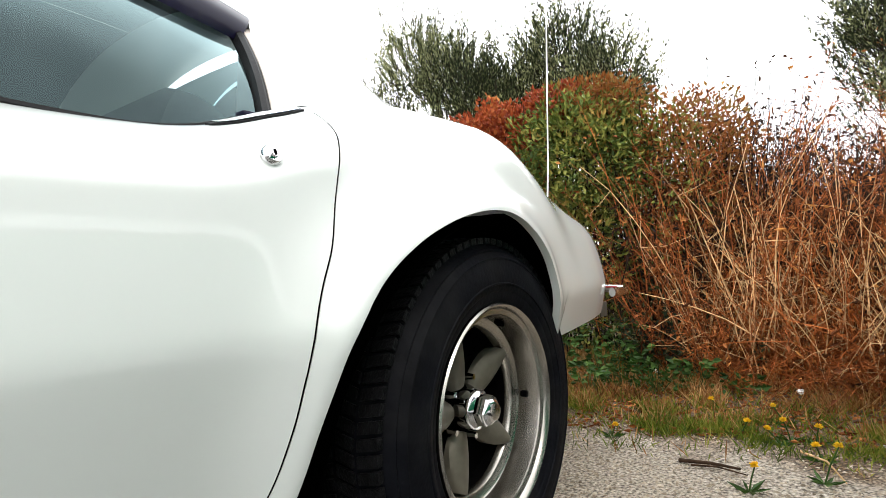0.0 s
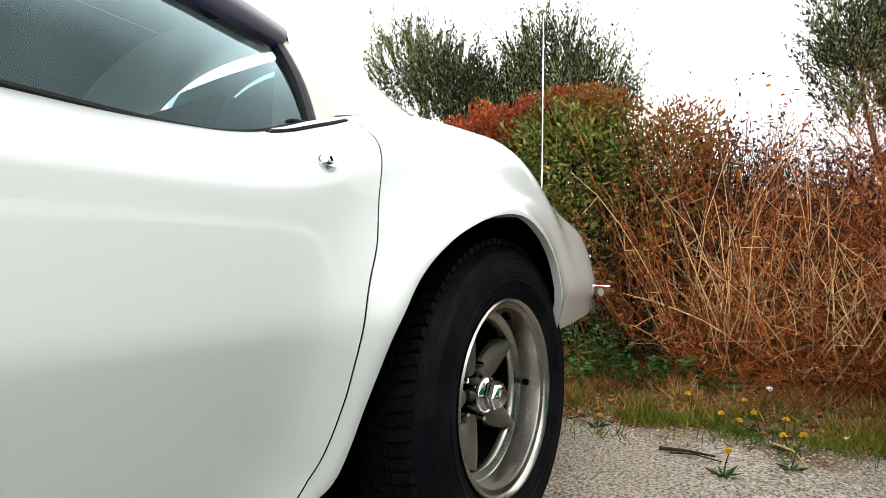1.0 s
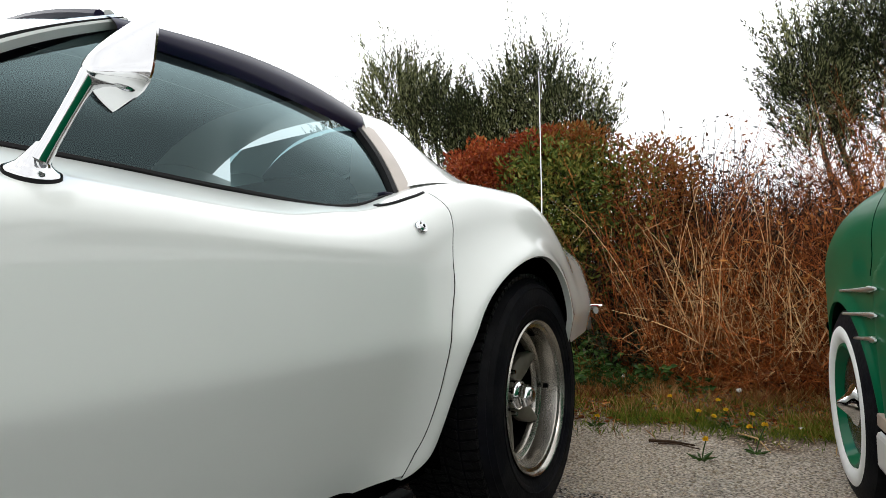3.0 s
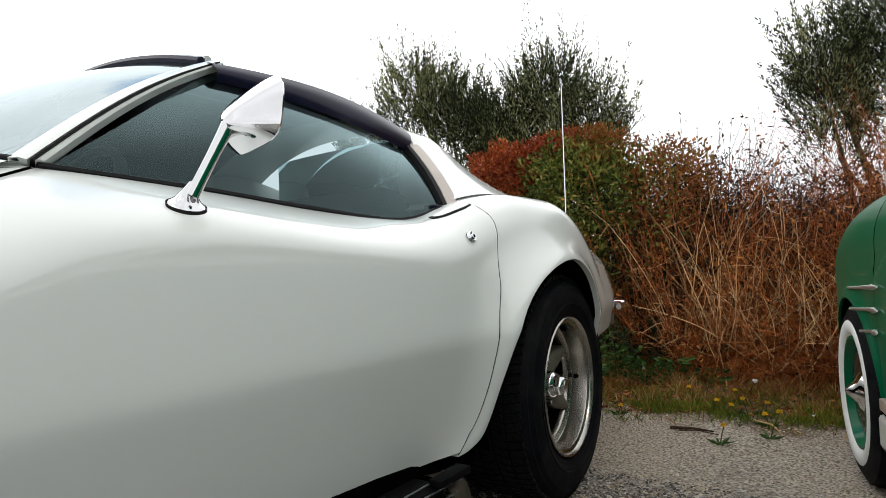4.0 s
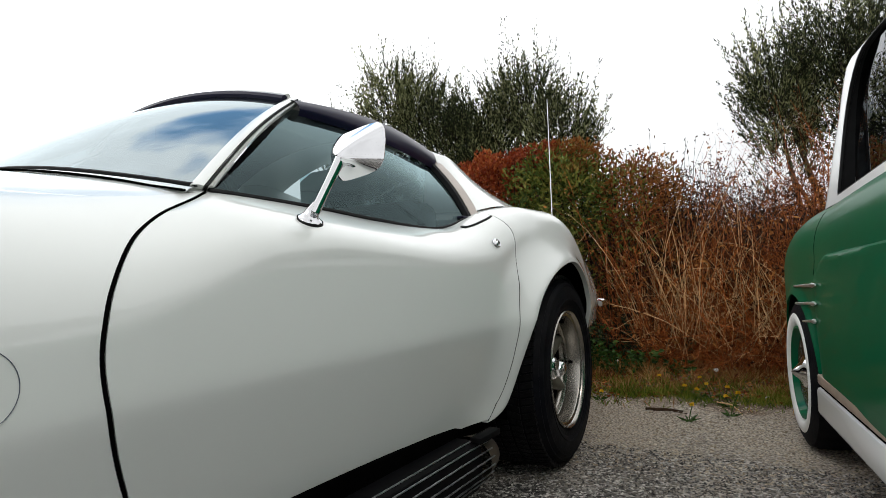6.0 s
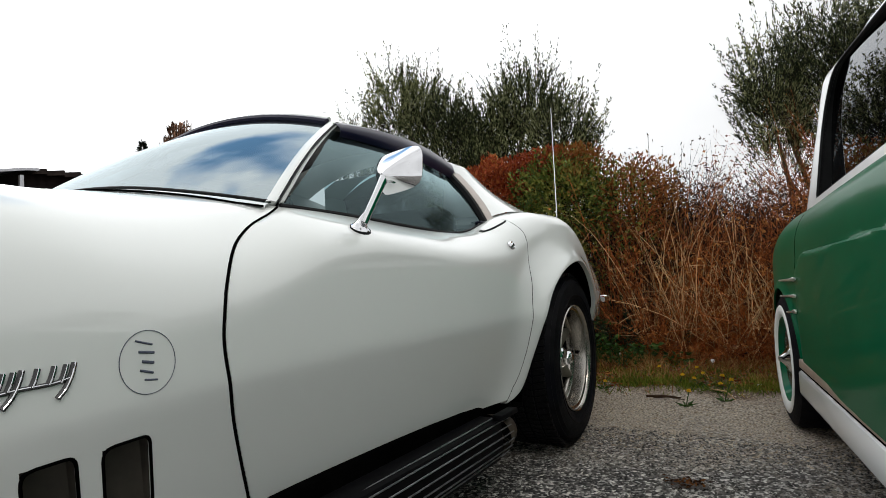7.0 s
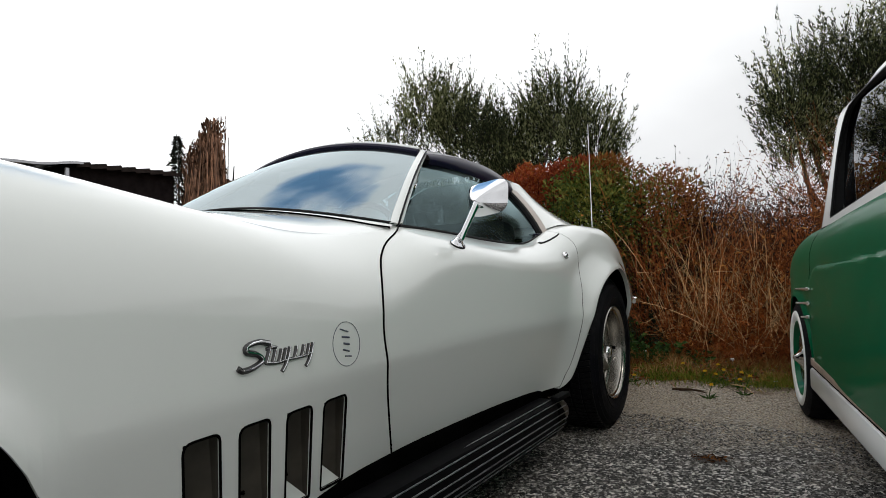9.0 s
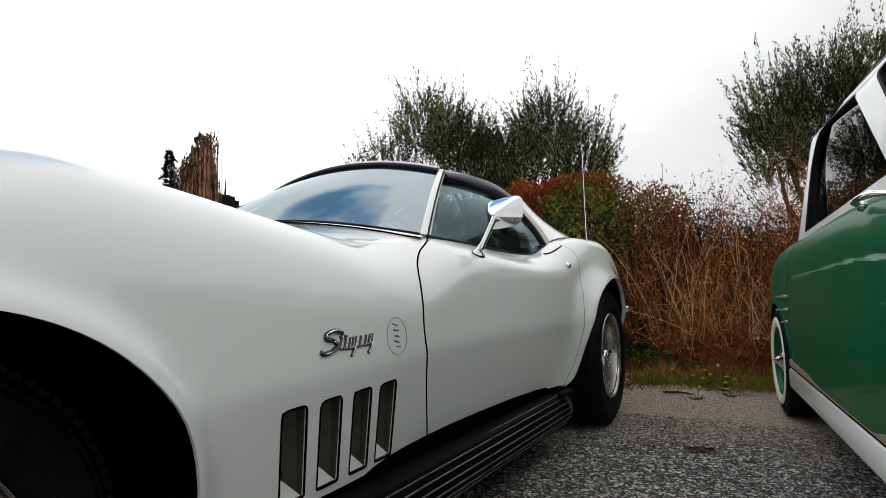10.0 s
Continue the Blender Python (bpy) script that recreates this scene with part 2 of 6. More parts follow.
def join(bm, other):
    """Adds other's faces to bm."""
    seen = {v: bm.verts.new(v.co) for v in other.verts}
    for f in other.faces:
        bm.faces.new([seen[v] for v in f.verts])
    other.free()
    return bm


def tube(points, radius, sides=8, bm=None, cap=True):
    """A round bar along points; radius is a number or one for each point."""
    bm = bm or bmesh.new()
    pts = [Vector(p) for p in points]
    rad = radius if isinstance(radius, (list, tuple)) else [radius] * len(pts)
    rings, side = [], None
    for i, p in enumerate(pts):
        way = (pts[min(i + 1, len(pts) - 1)] - pts[max(i - 1, 0)]).normalized()
        if side is None:
            side = way.orthogonal().normalized()
        side = (side - way * side.dot(way)).normalized()
        up = way.cross(side)
        rings.append([bm.verts.new(p + (side * math.cos(a) + up * math.sin(a)) * rad[i]) for a in (2 * math.pi * k / sides for k in range(sides))])
    for a, b in zip(rings, rings[1:]):
        for k in range(sides):
            bm.faces.new((a[k], a[(k + 1) % sides], b[(k + 1) % sides], b[k]))
    if cap:
        bm.faces.new(rings[0][::-1])
        bm.faces.new(rings[-1])
    return bm


def lathe(profile, sides=64, bm=None):
    """Turns (r, x) points round the x axis."""
    bm = bm or bmesh.new()
    rows = [[bm.verts.new((x, r * math.cos(2 * math.pi * k / sides), r * math.sin(2 * math.pi * k / sides))) for k in range(sides)] for r, x in profile]
    for a, b in zip(rows, rows[1:]):
        for k in range(sides):
            bm.faces.new((a[k], b[k], b[(k + 1) % sides], a[(k + 1) % sides]))
    return bm


def empty(name, m, label, category, group=""):
    ob = new(name)
    ob.matrix_world = m
    ob.empty_display_size = 0.2
    return tagged(ob, label, category, group)

# ---- the white sports car: x outwards from its wheel face, y towards its tail ----
XC = -0.872
FRONT_AXLE = -2.69
vette = empty("sports_car", Matrix.Identity(4), "white low coupe with black roof panels, parked on gravel", "car")

crest_z = curve((-3.56, 0.50), (-3.4, 0.64), (-3.2, 0.79), (-3.0, 0.893), (-2.75, 0.948), (-2.5, 0.953), (-2.3, 0.927), (-2.05, 0.884), (-1.9, 0.860),
                (-1.75, 0.843), (-1.6, 0.840), (-1.45, 0.851), (-1.33, 0.868), (-1.08, 0.857), (-0.84, 0.838), (-0.6, 0.828), (-0.5, 0.839), (-0.42, 0.866), (-0.3, 0.899), (-0.15, 0.918),
                (0.05, 0.918), (0.25, 0.874), (0.45, 0.813), (0.66, 0.767), (0.85, 0.736), (1.0, 0.71), (1.07, 0.67))
crest_x = curve((-3.56, -0.5), (-3.4, -0.42), (-3.2, -0.33), (-2.9, -0.26), (-2.5, -0.215), (-2.2, -0.20), (-1.8, -0.20), (-1.33, -0.20), (-0.6, -0.185),
                (-0.42, -0.175), (-0.3, -0.15), (-0.1, -0.125), (0.07, -0.125), (0.3, -0.145), (0.66, -0.195), (0.85, -0.225), (1.07, -0.29))
wide_x = curve((-3.56, -0.40), (-3.4, -0.25), (-3.2, -0.12), (-3.0, -0.045), (-2.72, 0.012), (-2.3, -0.004), (-2.0, -0.006), (-1.8, -0.015), (-1.6, -0.032), (-1.4, -0.042), (-1.1, -0.036), (-0.85, -0.022), (-0.6, -0.012),
               (-0.3, -0.004), (0.0, 0.012), (0.25, -0.002), (0.5, -0.05), (0.8, -0.125), (1.0, -0.2), (1.07, -0.25))
rear_arch = curve((-0.56, 0.268), (-0.51, 0.283), (-0.478, 0.315), (-0.464, 0.36), (-0.453, 0.41), (-0.440, 0.461), (-0.423, 0.518), (-0.397, 0.563), (-0.368, 0.599), (-0.295, 0.651), (-0.20, 0.692),
                  (-0.108, 0.713), (-0.04, 0.717), (0.03, 0.708), (0.078, 0.692), (0.14, 0.658), (0.19, 0.605), (0.222, 0.53), (0.25, 0.462), (0.31, 0.442), (1.07, 0.442))
ARCH_Y = np.linspace(-0.56, 0.30, 2500)
ARCH_Z = np.array([rear_arch(a) for a in ARCH_Y])
flare_out = curve((-0.56, 0.018), (-0.50, 0.034), (-0.465, 0.044), (-0.44, 0.052), (-0.423, 0.056), (-0.38, 0.062), (-0.3, 0.064), (-0.2, 0.062), (-0.05, 0.05), (0.1, 0.034), (0.22, 0.02), (0.30, 0.0))


def flare(y, z):
    """The swollen lip round the rear wheel arch."""
    if not -0.75 < y < 0.5:
        return 0.0
    d2 = (ARCH_Y - y) ** 2 + (ARCH_Z - z) ** 2
    i = int(np.argmin(d2))
    return flare_out(float(ARCH_Y[i])) * (0.72 * math.exp(-float(d2[i]) / 0.0052) + 0.28 * math.exp(-float(d2[i]) / 0.0009))


def low_z(y):
    """The body's lower edge, with the wheel arches."""
    if y < -2.6 or abs(y - FRONT_AXLE) < 0.38:
        d = 0.1444 - (y - FRONT_AXLE) ** 2
        return max(0.27, 0.34 + math.sqrt(d)) if d > 0 else 0.27
    return rear_arch(y) if y > -0.62 else 0.28


CREASE = 0.540


def side_x(y, z):
    """How far out the body's side stands."""
    xm, xt, zt = wide_x(y), crest_x(y), crest_z(y)
    # the door's shoulder slopes; fender and haunch are round
    slope = smooth(-1.95, -1.5, y) * (1 - smooth(-0.8, -0.5, y))
    z0 = zt - 0.108 - 0.11 * smooth(-1.1, -1.75, y) - 0.16 * smooth(0.12, 0.5, y)
    # a soft crease, below which the side tucks under
    k = (CREASE - z) / 0.009
    below = math.log1p(math.exp(min(k, 30))) if k < 30 else k
    above = max(z - CREASE, 0.0)
    x = xm - 0.00215 * below - 0.088 * above
    if z > z0:
        t = min((z - z0) / (zt - z0), 1.0)
        x -= (x - xt) * ((1 - slope) * (1 - math.sqrt(max(1 - t * t, 0))) + slope * t * t)
    x += flare(y, z)
    if y < -2:
        # rolled lip round the front arch
        d = math.hypot(y - FRONT_AXLE, z - 0.34) - 0.38
        x += 0.028 * math.exp(-(d / 0.038) ** 2) * smooth(0.24, 0.36, z)
    return x


front_seam = curve((0.25, -1.515), (0.33, -1.545), (0.40, -1.572), (0.48, -1.600), (0.55, -1.616), (0.60, -1.620), (0.65, -1.613), (0.70, -1.592), (0.77, -1.533), (0.80, -1.490), (0.82, -1.452), (0.845, -1.392), (0.868, -1.340))
rear_seam = curve((0.27, -0.553), (0.30, -0.530), (0.34, -0.506), (0.42, -0.483), (0.487, -0.471), (0.548, -0.459), (0.60, -0.439), (0.66, -0.408), (0.72, -0.386), (0.768, -0.370), (0.80, -0.361), (0.83, -0.354), (0.86, -0.358))


def arch_stations(y0, y1, n):
    """Steps along y, dense where the front arch stands steep."""
    s = set(np.linspace(y0, y1, n))
    for k in range(0, 33):
        s.add(FRONT_AXLE - 0.3799 * math.cos(math.pi * k / 32))
    return sorted(v for v in s if y0 <= v <= y1)


def side_panel(stations, ends, nv=26, low=None, holes=()):
    """A body side from station to station; ends(y, z) shifts y towards the seams."""
    bm = bmesh.new()
    rows = []
    for y in stations:
        row = []
        for j in range(nv + 1):
            ys = y
            for _ in range(8):
                lz = low or low_z(y)
                z = lz + (crest_z(ys) - lz) * (1 - (1 - j / nv) ** 1.6)
                ys = ends(y, z)
            z = min(z, crest_z(ys))
            row.append(bm.verts.new((side_x(ys, z), ys, z)))
        rows.append(row)
    for a, b in zip(rows, rows[1:]):
        for p, q, r, s in zip(a, b, b[1:], a[1:]):
            bm.faces.new((p, q, r, s))
    for outline in holes:
        punch(bm, outline)
    return thicken(bm, (-0.007, 0, 0))


def rounded(corners, r, n=5):
    """A closed outline with rounded corners."""
    out = []
    for i, p in enumerate(corners):
        p = Vector(p)
        a, b = Vector(corners[i - 1]), Vector(corners[(i + 1) % len(corners)])
        s, e = p + (a - p).normalized() * r[i], p + (b - p).normalized() * r[i]
        for k in range(n + 1):
            t = k / n
            out.append(s * (1 - t) ** 2 + p * 2 * t * (1 - t) + e * t * t)
    return [(q.x, q.y) for q in out]


def inside(p, outline):
    hit = False
    for i, (y0, z0) in enumerate(outline):
        y1, z1 = outline[i - 1]
        if (z0 > p.z) != (z1 > p.z) and p.y < (y1 - y0) * (p.z - z0) / (z1 - z0) + y0:
            hit = not hit
    return hit


def punch(bm, outline):
    """Cuts an opening of a (y, z) outline clean out of a sheet."""
    ys, zs = [p[0] for p in outline], [p[1] for p in outline]
    for i, (y0, z0) in enumerate(outline):
        y1, z1 = outline[i - 1]
        if abs(y1 - y0) + abs(z1 - z0) < 1e-5:
            continue
        near = []
        for f in bm.faces:
            c = f.calc_center_median()
            if min(ys) - 0.03 < c.y < max(ys) + 0.03 and min(zs) - 0.03 < c.z < max(zs) + 0.03:
                near.append(f)
        geom = set(near)
        for f in near:
            geom.update(f.edges)
            geom.update(f.verts)
        bmesh.ops.bisect_plane(bm, geom=list(geom), dist=0.00005, plane_co=(0, y0, z0), plane_no=(0, z1 - z0, y0 - y1))
    gone = [f for f in bm.faces if inside(f.calc_center_median(), outline)]
    bmesh.ops.delete(bm, geom=gone, context="FACES")


def mirrored(bm):
    other = bm.copy()
    for v in other.verts:
        v.co.x = 2 * XC - v.co.x
    bmesh.ops.reverse_faces(other, faces=other.faces[:])
    return other


GAP = 0.0042


def fender_ends(y, z):
    k = smooth(-1.82, -1.65, y)
    return y + k * (front_seam(z) - GAP + 1.65)


def door_ends(y, z):
    u = (y + 1.65) / 1.25
    a, b = front_seam(z) + GAP, rear_seam(z) - GAP * 0.25
    return a + (b - a) * u


def quarter_panel():
    """The rear quarter: ruled from the arch to the door's seam and the crest, then plain stations to the tail."""
    bm = bmesh.new()
    rows = []
    nv = 40
    seam_top = 0.845
    for z in range(100):
        seam_top = crest_z(rear_seam(seam_top) + GAP * 0.4)
    for i in range(61):
        s = i / 60
        # the arch, from its foot to above the hub, stepped evenly along its length
        k = ARC_S[0] + s * (ARC_S[-1] - ARC_S[0])
        ay, az = float(np.interp(k, ARC_S, ARC_Y)), float(np.interp(k, ARC_S, ARC_Z))
        if s < 0.6:
            oz = 0.272 + (seam_top - 0.272) * s / 0.6
            oy = rear_seam(oz) + GAP * 0.4
        else:
            y0 = rear_seam(seam_top) + GAP * 0.4
            oy = y0 + (ARC_Y[-1] - y0) * (s - 0.6) / 0.4
            oz = crest_z(oy)
        rows.append([(ay + (oy - ay) * w, az + (oz - az) * w) for w in (0.5 - 0.5 * math.cos(math.pi * j / nv) for j in range(nv + 1))])
    for y in list(np.linspace(ARC_Y[-1] + 0.012, 0.32, 30)) + list(np.linspace(0.34, 1.07, 24)):
        rows.append([(y, low_z(y) + (crest_z(y) - low_z(y)) * (0.5 - 0.5 * math.cos(math.pi * j / nv))) for j in range(nv + 1)])
    rows = [[bm.verts.new((side_x(y, z), y, z)) for y, z in row] for row in rows]
    for a, b in zip(rows, rows[1:]):
        for p, q, r, t in zip(a, b, b[1:], a[1:]):
            bm.faces.new((p, q, r, t))
    bmesh.ops.remove_doubles(bm, verts=bm.verts[:], dist=0.0003)
    return thicken(bm, (-0.018, 0, 0))


ARC_Y = np.linspace(-0.55, -0.04, 1500)
ARC_Z = np.array([rear_arch(a) for a in ARC_Y])
ARC_S = np.concatenate(([0.0], np.cumsum(np.hypot(np.diff(ARC_Y), np.diff(ARC_Z)))))


VENTS = [(-2.136, -2.070), (-2.032, -1.966), (-1.926, -1.861), (-1.827, -1.757)]
VENT_TOP, VENT_LOW = 0.494, 0.300


def vent_outline(y0, y1, grow=0.0):
    g = grow
    return rounded([(y0 - g + 0.030, VENT_LOW - g), (y0 - g, VENT_TOP - 0.002 + g), (y1 + g, VENT_TOP + g), (y1 + g + 0.032, VENT_LOW - g)], [0.007, 0.018, 0.014, 0.008], 4)


fbm = side_panel(arch_stations(-3.56, -1.65, 90), fender_ends, 48, None, [vent_outline(*w) for w in VENTS])
part("front_fender", mirrored(fbm), WHITE_PAINT, vette)
fender = part("front_fender", fbm, WHITE_PAINT, vette, "white front fender with four upright vents")
dbm = side_panel(list(np.linspace(-1.65, -0.4, 46)), door_ends, 46, 0.28)
part("door", mirrored(dbm), WHITE_PAINT, vette)
door = part("door", dbm, WHITE_PAINT, vette, "smooth white door with hidden handle")
qbm = quarter_panel()
part("rear_quarter", mirrored(qbm), WHITE_PAINT, vette)
part("rear_quarter", qbm, WHITE_PAINT, vette)

# near-black bars fill the gaps round the door
for seam, z0, z1, wide in ((front_seam, 0.27, 0.866, 0.0026), (rear_seam, 0.275, 0.845, 0.0012)):
    line = [(side_x(seam(z), z) - 0.0006, seam(z), z) for z in np.linspace(z0, z1, 70)]
    part("door_gap", tube(line, [wide] * len(line), 8), DARK, vette)


def hood_z(y, s):
    """Height across the hood; s runs from 0 in the middle to 1 at the crest."""
    zt = crest_z(y)
    mid = curve((-3.56, 0.50), (-3.3, 0.66), (-3.0, 0.79), (-2.6, 0.87), (-2.2, 0.905), (-1.8, 0.930), (-1.5, 0.947), (-1.3, 0.955))(y)
    fade = 1 - smooth(-2.3, -1.7, y)
    bulge = 0.035 * (1 - smooth(0.42, 0.56, s)) * smooth(-3.4, -2.8, y) * fade
    valley = mid - 0.035 * fade
    edge = smooth(0.72, 1.0, s) ** 1.5
    base = valley + (zt - valley) * (edge * fade + (0.83 * s * s + 0.17 * s ** 12) * (1 - fade))
    return base + bulge


def hood_point(u, v):
    s = 2 * v - 1
    end = -1.500 + 0.162 * s ** 4
    y = -3.56 + (end + 3.56) * u
    half = crest_x(y) - XC
    return XC + s * half, y, hood_z(y, abs(s))


part("hood", grid(hood_point, 60, 60), WHITE_PAINT, vette, "long white hood with a raised centre")


def deck_point(u, v):
    s = 2 * v - 1
    y = -0.42 + 1.49 * u
    half = crest_x(y) - XC
    return XC + s * half, y, crest_z(y) + 0.012 * (1 - s * s) - 0.02 * (1 - abs(s)) * smooth(-0.4, 0.0, y)


part("rear_deck", grid(deck_point, 40, 30), WHITE_PAINT, vette)


def tail_point(u, v):
    s = 2 * u - 1
    z = 0.442 + (crest_z(1.07) - 0.442) * v
    half = side_x(1.07, z) - XC
    return XC + s * half, 1.07 + 0.045 * (1 - s * s) + 0.02 * math.sin(v * math.pi), z


part("tail_panel", grid(tail_point, 30, 12), WHITE_PAINT, vette)
part("nose_panel", grid(lambda u, v: (XC + (2 * u - 1) * (side_x(-3.56, 0.27 + 0.23 * v) - XC), -3.56 - 0.06 * (1 - (2 * u - 1) ** 2), 0.27 + 0.23 * v), 20, 8), WHITE_PAINT, vette)
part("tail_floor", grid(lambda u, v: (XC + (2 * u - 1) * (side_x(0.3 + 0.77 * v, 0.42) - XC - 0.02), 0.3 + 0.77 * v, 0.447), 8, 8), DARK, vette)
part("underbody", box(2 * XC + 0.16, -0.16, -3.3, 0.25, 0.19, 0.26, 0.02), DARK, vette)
for k in range(4):
    x = XC + (-0.50 + 0.18 * (k % 2) + (0.0 if k < 2 else 0.82))
    part("tail_lamp", lathe([(0.0, 0.03), (0.06, 0.025), (0.07, 0.0)], 28), LAMP_RED, vette).matrix_basis = pose(x, 1.11, 0.56, 0, 0, 90)

# wheel wells, coloured near black so that their deep shade is painted in
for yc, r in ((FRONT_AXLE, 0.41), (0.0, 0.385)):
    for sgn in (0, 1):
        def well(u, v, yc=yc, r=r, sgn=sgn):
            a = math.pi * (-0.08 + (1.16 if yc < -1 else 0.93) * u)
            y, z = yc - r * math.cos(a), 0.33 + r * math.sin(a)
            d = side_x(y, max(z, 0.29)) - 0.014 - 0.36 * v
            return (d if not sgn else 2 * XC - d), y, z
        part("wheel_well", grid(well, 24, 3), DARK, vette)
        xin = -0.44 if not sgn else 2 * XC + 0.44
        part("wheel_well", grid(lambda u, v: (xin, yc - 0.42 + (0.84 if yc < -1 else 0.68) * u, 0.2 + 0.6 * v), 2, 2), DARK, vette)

# vent boxes behind the fender openings
for y0, y1 in VENTS:
    bm = bmesh.new()
    rim_pts = vent_outline(y0, y1, 0.003)
    outer = [bm.verts.new((side_x(y, z) - 0.006, y, z)) for y, z in rim_pts]
    deep = [bm.verts.new((side_x(y, z) - 0.022 - 0.05 * min(max((y1 + 0.03 - y) / (y1 + 0.03 - y0), 0), 1), y, z)) for y, z in rim_pts]
    for k in range(len(outer)):
        bm.faces.new((outer[k], outer[k - 1], deep[k - 1], deep[k]))
    bm.faces.new(deep)
    box_part = part("vent_box", bm, VENT_GREY, vette)
    ym, zm = (y0 + y1) / 2 + 0.030, 0.352
    part("vent_bolt", lathe([(0.001, 0.007), (0.0045, 0.006), (0.0055, 0.003), (0.0058, 0)], 12), DARK, box_part).matrix_basis = pose(side_x(ym, zm) - 0.045, ym, zm)
    loop = [Vector((side_x(y, z) - 0.0008, y, z)) for y, z in vent_outline(y0, y1)]
    part("vent_edge", tube(loop + loop[:1], 0.0026, 6, None, False), DARK, vette)
    # the painted inner panel shows as a wedge in the lower front corner
    a, b, c = (y0 + 0.023, VENT_LOW + 0.075), (y0 + 0.030, VENT_LOW + 0.002), (y1 + 0.030, VENT_LOW + 0.002)
    wedge = bmesh.new()
    tri = [wedge.verts.new((side_x(y, z) - d, y, z)) for (y, z), d in ((a, 0.05), (b, 0.008), (c, 0.008))]
    wedge.faces.new(tri)
    part("vent_floor", thicken(wedge, (-0.01, 0, -0.006)), WHITE_PAINT, vette)

# ---- greenhouse ----
def shield_point(u, v, out=0.0):
    s = 2 * u - 1
    low = Vector((XC + s * (-0.205 - XC), -1.490 + 0.135 * s ** 4, 0.953 - 0.078 * s * s))
    top = Vector((XC + s * (-0.394 - XC), -0.955 + 0.025 * s * s, 1.242 - 0.072 * s * s))
    p = low.lerp(top, v)
    return p + Vector((s * 0.3, -0.5, 0.8)) * (0.018 * math.sin(math.pi * v) + out)


wind = part("windscreen", facing(grid(shield_point, 36, 14), (0, -1, 1)), FRONT_GLASS, vette, "raked wide windscreen reflecting clouds")
wind.visible_shadow = False
part("windscreen_header", tube([shield_point(0.01 + 0.98 * k / 24, 0.962) + Vector((0, -0.004, 0.004)) for k in range(25)], 0.011, 8), BLACK_PAINT, vette)
part("header_trim", tube([shield_point(0.015 + 0.97 * k / 24, 1.0) + Vector((0, 0.002, 0.004)) for k in range(25)], 0.012, 8), WHITE_PAINT, vette)
part("glass_seal", tube([shield_point(k / 24, 0.0) + Vector((0, 0.0, 0.004)) for k in range(25)], 0.0035, 6), RUBBER, vette)


def cowl_point(u, v):
    p = Vector(shield_point(u, 0.0))
    s = 2 * u - 1
    way = Vector((0.45 * s * abs(s), -1.0, 0)).normalized()
    q = p + way * 0.036 * v
    on_hood = hood_z(q.y, min(abs(q.x - XC) / (crest_x(q.y) - XC), 1)) + 0.0012
    q.z = (p.z - 0.002) * (1 - v) + on_hood * v + 0.003 * math.sin(math.pi * v)
    return q


part("cowl_strip", grid(cowl_point, 40, 6), WHITE_PAINT, vette, "white cowl strip below the windscreen")
part("cowl_seam", tube([Vector(cowl_point(k / 30, 1.0)) + Vector((0, -0.002, 0.002)) for k in range(31)], 0.0022, 6), DARK, vette)

BELT = curve((-1.33, 0.872), (-1.08, 0.860), (-0.84, 0.842), (-0.6, 0.829), (-0.5, 0.84), (-0.41, 0.868))


def side_glass_point(u, v):
    yl = -1.335 + 0.935 * u
    low = Vector((crest_x(yl) - 0.004, yl, BELT(yl) - 0.012))
    yt = -0.945 + 0.625 * u
    top = Vector((-0.385 + 0.03 * math.sin(math.pi * u) + 0.01 * u, yt, 1.142 - 0.06 * u ** 1.3))
    p = low.lerp(top, v)
    p.x += (0.014 + 0.020 * math.sin(math.pi * u)) * math.sin(math.pi * v)
    return p


gl = part("side_window", facing(grid(side_glass_point, 24, 12), (1, 0, 0)), SIDE_GLASS, vette, "dark tinted frameless side glass")
gl.visible_shadow = False
part("side_window", facing(mirrored(grid(side_glass_point, 24, 12)), (-1, 0, 0)), SIDE_GLASS, vette).visible_shadow = False
part("belt_seal", tube([side_glass_point(k / 30, 0.0) + Vector((0.004, 0, 0.012)) for k in range(31)], 0.005, 6), RUBBER, vette)


def strip(a, b, wide, thick, lift, n=16, way=(0.85, -0.35, 0.4)):
    """A flat trim bar from curve a to curve b of points; both are functions of 0..1."""
    bm = bmesh.new()
    w = Vector(way).normalized()
    rows = []
    for k in range(n + 1):
        p, q = Vector(a(k / n)), Vector(b(k / n))
        rows.append([bm.verts.new(c) for c in (p + w * (lift - thick), p + w * lift, p.lerp(q, 0.5) + w * (lift + 0.004), q + w * lift, q + w * (lift - thick))])
    for r, s in zip(rows, rows[1:]):
        for k in range(4):
            bm.faces.new((r[k], r[k + 1], s[k + 1], s[k]))
    bm.faces.new(rows[0])
    bm.faces.new(rows[-1][::-1])
    return bm


